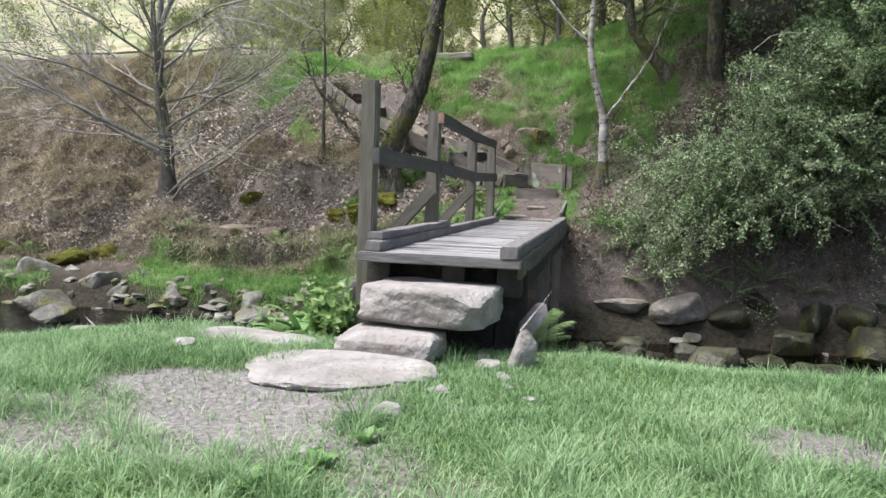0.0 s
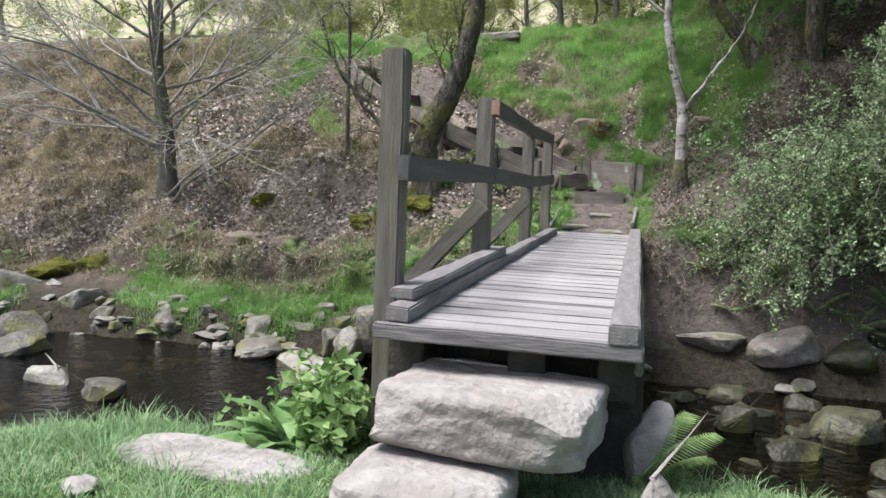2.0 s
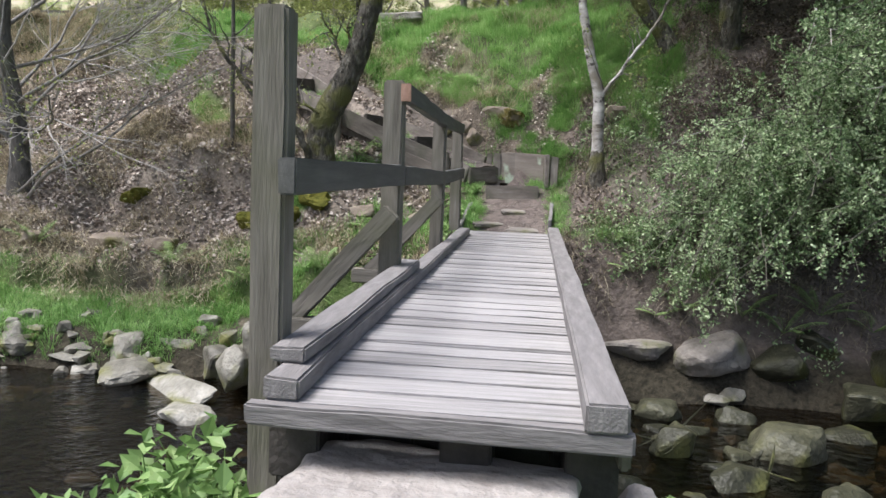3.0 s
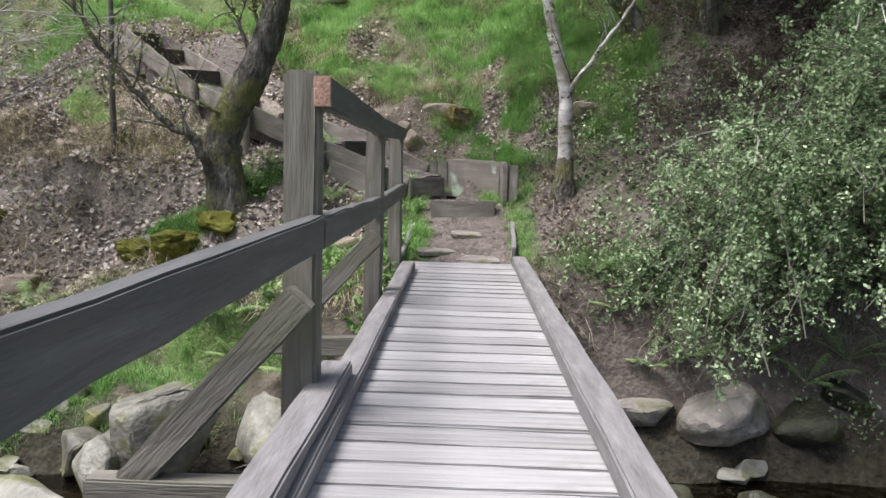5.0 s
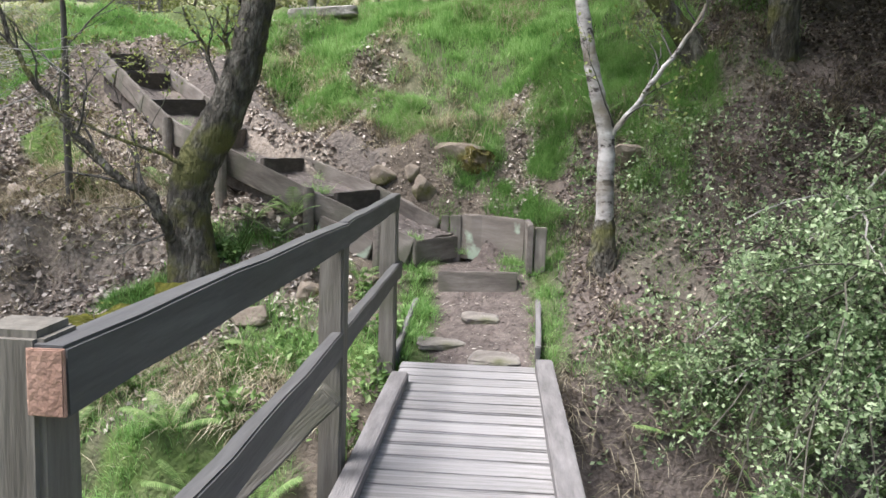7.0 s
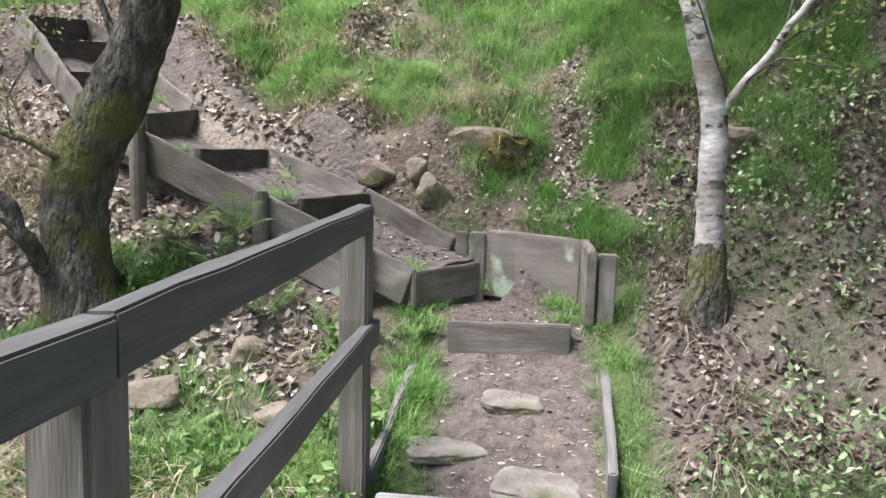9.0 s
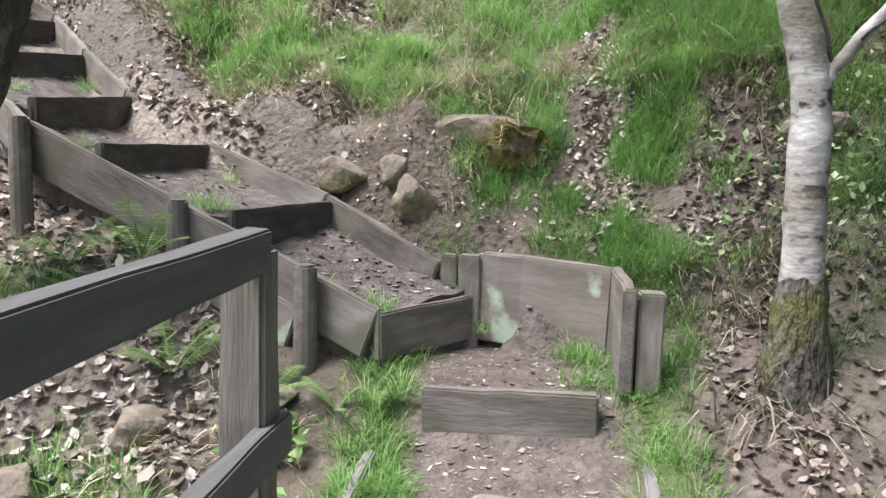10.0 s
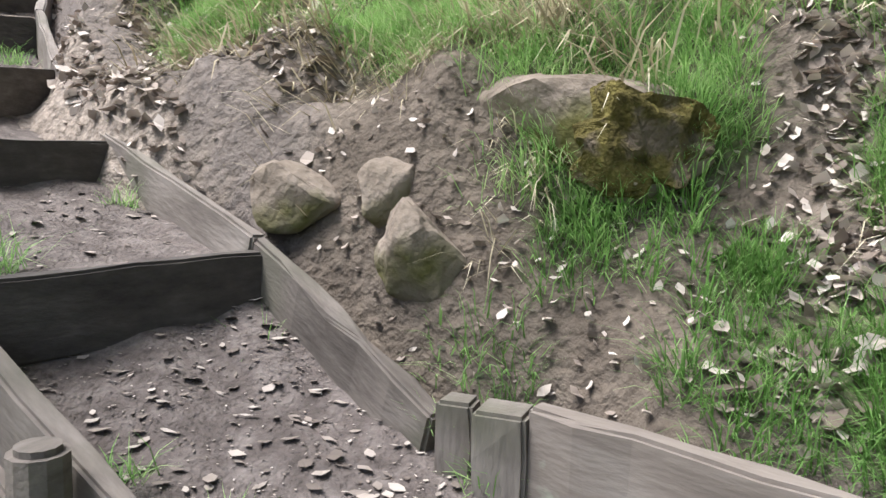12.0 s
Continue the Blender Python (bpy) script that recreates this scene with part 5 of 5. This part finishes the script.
# birch beside the path
birch = tree("birch_tree", [(1.04, 7.98, 0.2), (1.01, 7.98, 0.62), (1.015, 7.98, 0.95), (1.0, 7.98, 1.25), (1.0, 7.98, 1.6), (0.965, 7.98, 1.8), (0.91, 7.98, 1.97), (0.85, 7.98, 2.2), (0.775, 7.98, 2.55), (0.72, 7.98, 2.8), (0.74, 8.0, 3.4), (0.8, 8.0, 4.5), (0.9, 8.0, 6.0)],
     [0.16, 0.105, 0.078, 0.072, 0.070, 0.068, 0.064, 0.062, 0.056, 0.052, 0.045, 0.035, 0.02],
     [(0.76, (-0.9, 0.0, 0.55), 1.7, 0.025), (0.85, (0.8, 0.1, 0.8), 1.4, 0.02), (0.9, (-0.5, 0.2, 1), 1.4, 0.02), (0.88, (0.1, -0.9, 0.7), 1.3, 0.02)],
     "slender pale birch with peeling bark beside the path", M_BIRCH, M_BARK_GREY, M_BUD, 2600, 0.04, (6, 6), 11,
     extra=[([(1.0, 7.97, 1.66), (1.08, 7.95, 1.76), (1.28, 7.93, 2.04), (1.50, 7.9, 2.36), (1.69, 7.9, 2.66), (1.85, 7.85, 3.1), (2.1, 7.8, 3.7)], 0.027, 0.009)])
foot = Soup()
fz = np.linspace(0.3, 1.06, 12)
foot.add(*tube(np.stack([1.013 - 1.04 + 0 * fz, 0 * fz, fz - 0.2], -1), np.interp(fz, [0.3, 0.6, 0.9, 1.06], [0.17, 0.13, 0.096, 0.066]) * (1 + RNG.uniform(-0.05, 0.05, 12)), 14, 0.06))
foot.make("rough_bark", M_BARK_OAK, birch, True, "rough dark bark round the birch's foot")
# sapling on the left slope
tree("sapling", [(-4.0, 8.6, float(ground(-4.0, 8.6)) - 0.25), (-4.02, 8.58, 1.6), (-4.0, 8.55, 2.6), (-4.05, 8.5, 4.2)], [0.04, 0.032, 0.026, 0.012], [(0.5, (-0.8, 0.1, 0.8), 0.9, 0.012), (0.6, (0.8, 0, 0.7), 0.9, 0.012), (0.75, (-0.6, -0.4, 0.9), 1.0, 0.012), (0.9, (0.5, 0, 1), 1.0, 0.012), (0.4, (0.9, -0.2, 0.5), 0.7, 0.01)],
     "thin bare sapling on the slope", M_BARK_GREY, M_BARK_GREY, M_BUD, 600, 0.035, (6, 5), 15)
# dark crooked tree higher on the slope
tree("crooked_tree", [(2.15, 9.75, float(ground(2.15, 9.75)) - 0.2), (2.0, 9.75, 2.75), (1.75, 9.7, 3.0), (1.4, 9.65, 3.45), (1.3, 9.65, 4.2), (1.1, 9.7, 5.2)], [0.17, 0.13, 0.11, 0.09, 0.07, 0.04],
     [(0.5, (0.2, 0, 1), 1.5, 0.05), (0.7, (-0.9, 0, 0.6), 1.5, 0.04), (0.9, (-0.4, 0.3, 1), 1.6, 0.04), (0.6, (0.7, 0.2, 0.9), 1.6, 0.045)], "dark crooked tree on the slope", M_BARK_OAK, M_BARK_GREY, M_BUD, 3500, 0.045, (5, 6), 17, wander=0.2)

# trees on the crest and beyond it
far_trees = []
for i in range(3):
    r_ = np.random.default_rng(60 + i)
    m_ = [(0.10 + 0.062 * j, d, r_.uniform(1.2, 2.2), 0.025) for j, d in enumerate(spread(14, (0.1, 0.9), r_))]
    far_trees.append(tree("crest_tree", [(0, 0, -0.3), (0.3 - 0.25 * i, 0, 1.1), (0.4 * i - 0.35, 0.15, 2.2), (0.25 - 0.2 * i, 0, 3.4), (0.3, 0, 4.8)], [0.075, 0.06, 0.05, 0.035, 0.015], m_,
                          "small leafing tree on top of the slope", M_BARK_PALE, M_TWIG, M_BUD, 13000, 0.075, (6, 6), 70 + i, group="crest trees"))
SPOTS = ((-12.5, 28.5), (-9.0, 28.0), (-14.5, 27.5), (-6.5, 29.0), (-3.6, 16.5), (-1.4, 15.0), (-0.2, 14.2), (0.8, 15.2), (2.2, 13.2), (-7.6, 27.0), (1.4, 17.0), (-16, 28), (-11, 30), (-8, 30.5), (-3, 21), (3.5, 15.5), (0, 20), (-16, 22), (-6, 26), (-12, 28), (-1, 27), (-20, 19))
SPOTS += tuple((-22 + 4.1 * (i % 8) + 1.5 * math.sin(i * 5.1), 19 + 4.5 * (i // 8) + 1.4 * math.cos(i * 3.3)) for i in range(32) if not (18 < 19 + 4.5 * (i // 8) < 26 and i % 8 < 3))
for i, (x, y) in enumerate(SPOTS):
    k = 0.85 + 0.35 * ((i * 37) % 10) / 10 if i < 22 else 0.38 + 0.25 * ((i * 37) % 10) / 10
    m = pose(x, y, float(ground(x, y)), 0, 0, i * 77) @ Matrix.Diagonal((k, k, k, 1))
    if i < 3:
        far_trees[i].matrix_basis = m
    else:
        o = copy_thing(far_trees[i % 3], pose(x, y, float(ground(x, y)), 0, 0, i * 77))
        o.scale = (k, k, k)
# shady trees above the bush, their limbs reaching over the stream
for i, (x, y) in enumerate(((4.6, 9.0), (3.2, 11.5), (6.5, 8.2), (5.5, 11.5), (8.2, 10.5), (4.2, 13.5), (9.5, 7.6), (2.9, 9.6))):
    r_ = np.random.default_rng(80 + i)
    z = float(ground(x, y))
    m_ = [(0.52 + 0.045 * j, (d[0] - 0.25, d[1] - 0.45, d[2]), r_.uniform(2.6, 3.8), 0.05) for j, d in enumerate(spread(10, (0.15, 0.7), r_))]
    if i in (0, 2, 6):
        m_ += [(0.3 + 0.06 * j, d, r_.uniform(1.8, 2.6), 0.04) for j, d in enumerate(spread(4, (0.1, 0.6), r_))]
    tree("shade_tree", [(x, y, z - 0.3), (x - 0.1, y - 0.2, z + 1.2), (x + 0.1, y - 0.5, z + 2.6), (x, y - 0.7, z + 4.2), (x, y - 0.8, z + 6.0)], [0.16, 0.13, 0.11, 0.09, 0.04], m_,
         "dark leafy tree shading the far bank", M_BARK_OAK, M_STEM, M_LEAF, 22000, 0.095, (6, 6), 90 + i, group="shade trees")


def leafy_bush():
    """The big bush that hangs over the stream: arching stems with leafy side twigs."""
    rnd = np.random.default_rng(22)
    b = empty("leafy_bush", (3.0, 7.3, 0.2), "large drooping bush with small pale green leaves over the stream", "bush")
    wood, pts = Soup(), []
    org = np.array(b.location)
    stems = Soup()
    for i in range(215):
        if i < 125:
            base = np.array((rnd.uniform(2.0, 5.2), rnd.uniform(6.9, 8.0), 0))
            end = np.array((rnd.uniform(1.25, 5.6), rnd.uniform(4.7, 6.6), 0))
            end[1] += 0.25 * abs(end[0] - 2.8)
            end[2] = rnd.uniform(-0.85, 1.15) + 0.72 * max(0.0, end[0] - 1.6) * rnd.uniform(0.3, 1)
            lift = 0.55 + 0.5 * rnd.uniform(0, 1)
        else:
            base = np.array((rnd.uniform(3.6, 6.5), rnd.uniform(7.4, 8.6), 0))
            end = np.array((rnd.uniform(2.6, 6.4), rnd.uniform(5.0, 7.0), 0))
            end[2] = rnd.uniform(0.9, 2.2) + 0.55 * (end[0] - 2.4)
            lift = 1.1 + 0.7 * rnd.uniform(0, 1)
        base[2] = float(ground(base[0], base[1])) - 0.1
        mid = (base + end) / 2 + (0, 0, lift) + rnd.normal(0, 0.2, 3)
        k = np.linspace(0, 1, 14)[:, None]
        line = base * (1 - k) ** 2 + 2 * mid * k * (1 - k) + end * k * k + rnd.normal(0, 0.025, (14, 3))
        (stems if i % 5 == 0 else wood).add(*tube(line - org, np.linspace(0.016, 0.004, 14), 5))
        for _ in range(15):
            j = int(rnd.uniform(4, 13))
            d = rnd.normal(0, 1, 3) + (line[j] - line[j - 1]) * 5 + (0, -0.5, 0.0)
            tw = bend(line[j], d, rnd.uniform(0.22, 0.6), 5, 0.25, -0.14, rnd)
            wood.add(*tube(tw - org, np.linspace(0.004, 0.0015, 6), 3))
            n = int(rnd.uniform(30, 52))
            q = rnd.uniform(0.1, 5, n)
            a = q.astype(int).clip(0, 4)
            pts.append(tw[a] + (tw[a + 1] - tw[a]) * (q - a)[:, None] + rnd.normal(0, 0.022, (n, 3)))
    tagged(stems.make("stem_mass", M_TWIG, b), kind="stuff")
    tagged(wood.make("branchwork", M_STEM, b), kind="stuff")
    p = np.concatenate(pts) - org
    tagged(raw_mesh("foliage", *put_leaves(p, 0.037, 0.4), M_LEAF, b), kind="stuff")
    return b


leafy_bush()


def undergrowth():
    """Low green leaves on the right bank and beside the bridge's far end."""
    s = Soup()
    p = pick(16000, 0.75, 6.5, 5.85, 9.0, lambda x, y: step(0.52, 0.62, fbm(x, y, 1.5, 3, 71)))
    s.add(*put_leaves(p + np.stack([0 * p[:, 0], 0 * p[:, 0], RNG.uniform(0.02, 0.22, len(p))], -1), 0.04, 0.4))
    tagged(s.make("undergrowth", M_LEAF), "low leafy plants on the shaded bank", "undergrowth", kind="stuff")


undergrowth()


def leafy_plant(x, y, height, stems, seed, z=None, size=0.07, label="leafy green plant beside the bridge"):
    rnd = np.random.default_rng(seed)
    z = float(ground(x, y)) if z is None else z
    b = empty("leafy_plant", (x, y, z), label, "plant", "bank plants")
    wood, pts = Soup(), []
    for _ in range(stems):
        line = bend((rnd.normal(0, 0.06), rnd.normal(0, 0.06), -0.03), (rnd.normal(0, 0.3), rnd.normal(0, 0.3), 1), height * rnd.uniform(0.6, 1.15), 6, 0.1, 0.0, rnd)
        wood.add(*tube(line, np.linspace(0.006, 0.002, 7), 4))
        for k in range(1, 7):
            for _ in range(5):
                pts.append(line[k] + rnd.normal(0, 0.025, 3))
    wood.make("stem", M_PLANT, b)
    raw_mesh("foliage", *put_leaves(np.array(pts), size, 0.4, up=0.1), M_PLANT, b)
    return b


for i, (x, y, h) in enumerate(((-0.85, 6.35, 0.34), (-0.72, 6.72, 0.28), (-1.15, 6.62, 0.3), (-1.3, 7.0, 0.28), (-0.78, 5.95, 0.3), (-0.76, 7.2, 0.2), (-1.62, 6.5, 0.26), (-2.3, 8.0, 0.24),
                               (-0.9, 0.35, 0.5), (-0.8, 0.1, 0.36), (-1.2, 0.45, 0.4), (-0.72, 0.55, 0.48), (-0.95, 7.75, 0.2))):
    leafy_plant(x, y, h, 12 if y < 1 else 6, 300 + i, size=0.075 if y < 1 else 0.06)


def broad_leaf_mesh(length, width):
    v, f = [], []
    for k in range(9):
        t = k / 8
        w = width * math.sin(math.pi * min(1, 0.08 + t * 0.95)) ** 0.8 * (1 - 0.25 * t)
        z = 0.55 * length * math.sin(t * 1.7) - 0.18 * length * t
        for c in (-1, -0.45, 0, 0.45, 1):
            v.append((c * w, length * t * 0.9, z + 0.12 * abs(c) * w + 0.02 * math.sin(9 * t + 3 * c) * length))
    for k in range(8):
        for c in range(4):
            i = k * 5 + c
            f.append((i, i + 1, i + 6, i + 5))
    return np.array(v), np.array(f)


def dock_plant(x, y, n, length, seed):
    rnd = random.Random(seed)
    b = empty("dock_plant", (x, y, float(ground(x, y)) - 0.02), "broad-leaved dock plant growing in the grass", "plant", "dock plants")
    for i in range(n):
        k = length * rnd.uniform(0.7, 1.15)
        v, f = broad_leaf_mesh(k, 0.22 * k)
        o = raw_mesh("leaf", v, f, M_DOCK, b, True)
        o.rotation_euler = (radians(rnd.uniform(-15, 25)), 0, i * 2.4 + rnd.uniform(-0.4, 0.4))
    return b


for i, (x, y, n, L) in enumerate(((-1.02, 0.22, 10, 0.40), (-0.88, 0.40, 9, 0.42), (-1.2, 0.3, 8, 0.36), (-1.1, 0.05, 7, 0.3), (0.16, -2.15, 6, 0.13), (0.05, -2.45, 6, 0.14), (0.3, -1.95, 5, 0.1), (-0.1, -2.7, 5, 0.12))):
    dock_plant(x, y, n, L, 600 + i)


def frond_mesh(length, rnd, pairs=24):
    """A fern frond: an arching stalk with tapering pinnae on both sides."""
    v, f = [], []
    arch = rnd.uniform(0.5, 0.8)

    def at(t):
        return Vector((0, length * (t - 0.18 * t * t * arch), length * (0.75 * t - 0.62 * arch * t * t)))
    for k in range(pairs):
        t = 0.15 + 0.85 * k / pairs
        p = at(t)
        w = length * 0.21 * math.sin(math.pi * (0.12 + 0.86 * (1 - t))) ** 0.8
        g = length * 0.62 / pairs
        for s in (-1, 1):
            i = len(v)
            v += [p + Vector((0, -g / 2, 0)), p + Vector((s * w * 0.5, w * 0.12 - g * 0.40, -w * 0.05)), p + Vector((s * w, w * 0.35, -w * 0.16)), p + Vector((s * w * 0.5, w * 0.12 + g * 0.40, -w * 0.05)), p + Vector((0, g / 2, 0))]
            f += [(i, i + 1, i + 3), (i, i + 3, i + 4), (i + 1, i + 2, i + 3)]
    sv, sf = tube([at(t) for t in np.linspace(0, 1, 9)], np.linspace(0.004, 0.001, 9), 4)
    n = len(v)
    tri = [q for a, b_, c, d in sf for q in ((a + n, b_ + n, c + n), (a + n, c + n, d + n))]
    return np.concatenate([np.array(v), sv]), np.array(f + tri)


def fern(x, y, n, length, seed, z=None, face=None):
    rnd = random.Random(seed)
    z = float(ground(x, y)) if z is None else z
    b = empty("fern", (x, y, z - 0.02), "green fern with arching fronds on the bank", "fern", "ferns")
    for i in range(n):
        v, f = frond_mesh(length * rnd.uniform(0.75, 1.1), rnd)
        o = raw_mesh("frond", v, f, M_FERN, b)
        turn = i * 2.4 + rnd.uniform(-0.3, 0.3) if face is None else radians(face) + rnd.uniform(-1.1, 1.1)
        o.rotation_euler = (radians(rnd.uniform(-5, 30)), 0, turn)
    return b


for i, (x, y, n, L, z, face) in enumerate(((0.56, 0.26, 7, 0.44, -0.66, -60), (0.72, 0.1, 5, 0.3, -0.75, None), (-0.72, 0.3, 6, 0.42, None, None), (-2.10, 8.3, 8, 0.36, 0.85, None), (-1.74, 8.3, 8, 0.36, 0.90, None), (-1.45, 8.0, 7, 0.34, None, None), (-1.85, 8.2, 7, 0.36, None, None), (-1.05, 7.95, 6, 0.28, None, None), (-0.5, 7.98, 5, 0.16, None, 180), (-0.72, 7.95, 6, 0.2, None, None),
                                         (-3.2, 8.9, 8, 0.36, None, None), (-2.6, 9.0, 6, 0.3, None, None), (1.9, 6.3, 8, 0.42, None, None), (1.6, 6.22, 7, 0.36, None, None), (2.9, 6.25, 8, 0.45, None, None), (2.2, 6.5, 8, 0.4, None, None), (3.8, 6.3, 8, 0.45, None, None), (1.15, 6.6, 6, 0.3, None, None), (2.5, 6.35, 8, 0.45, None, None), (1.35, 6.45, 7, 0.32, None, None), (3.3, 6.4, 8, 0.45, None, None), (-5.9, 6.95, 8, 0.4, None, None), (-4.1, 6.9, 7, 0.4, None, None), (-2.1, 6.4, 7, 0.4, None, None), (-2.6, 6.9, 7, 0.36, None, None), (-8.6, 6.6, 8, 0.4, None, None), (1.1, 9.4, 6, 0.3, None, None), (-1.4, 6.15, 7, 0.4, None, None), (-1.9, 6.3, 7, 0.42, None, None), (-1.7, 7.3, 7, 0.35, None, None), (-3.0, 6.6, 7, 0.38, None, None))):
    fern(x, y, n, L, 700 + i, z, face)


def fence(x0, y0, x1, y1, n):
    b = empty("fence", (x0, y0, float(ground(x0, y0))), "weathered post and rail fence along the upper path", "fence", "path fences")
    p = [Vector((x0 + (x1 - x0) * i / n, y0 + (y1 - y0) * i / n, 0)) for i in range(n + 1)]
    for q in p:
        q.z = float(ground(q.x, q.y))
    for i, q in enumerate(p):
        bar("post", q + Vector((0, 0, 1.05)), q - Vector((0, 0, 0.2)), 0.11, 0.11, M_RAIL, b, up=(0, 1, 0), seed=800 + i)
    for i, (q, w) in enumerate(zip(p, p[1:])):
        for h in (0.4, 0.7, 0.98):
            bar("rail", q + Vector((0, -0.07, h)), w + Vector((0, -0.07, h)), 0.04, 0.09, M_RAIL, b, seed=830 + i)
    return b


fence(-10.3, 25.0, -21.5, 25.0, 6)
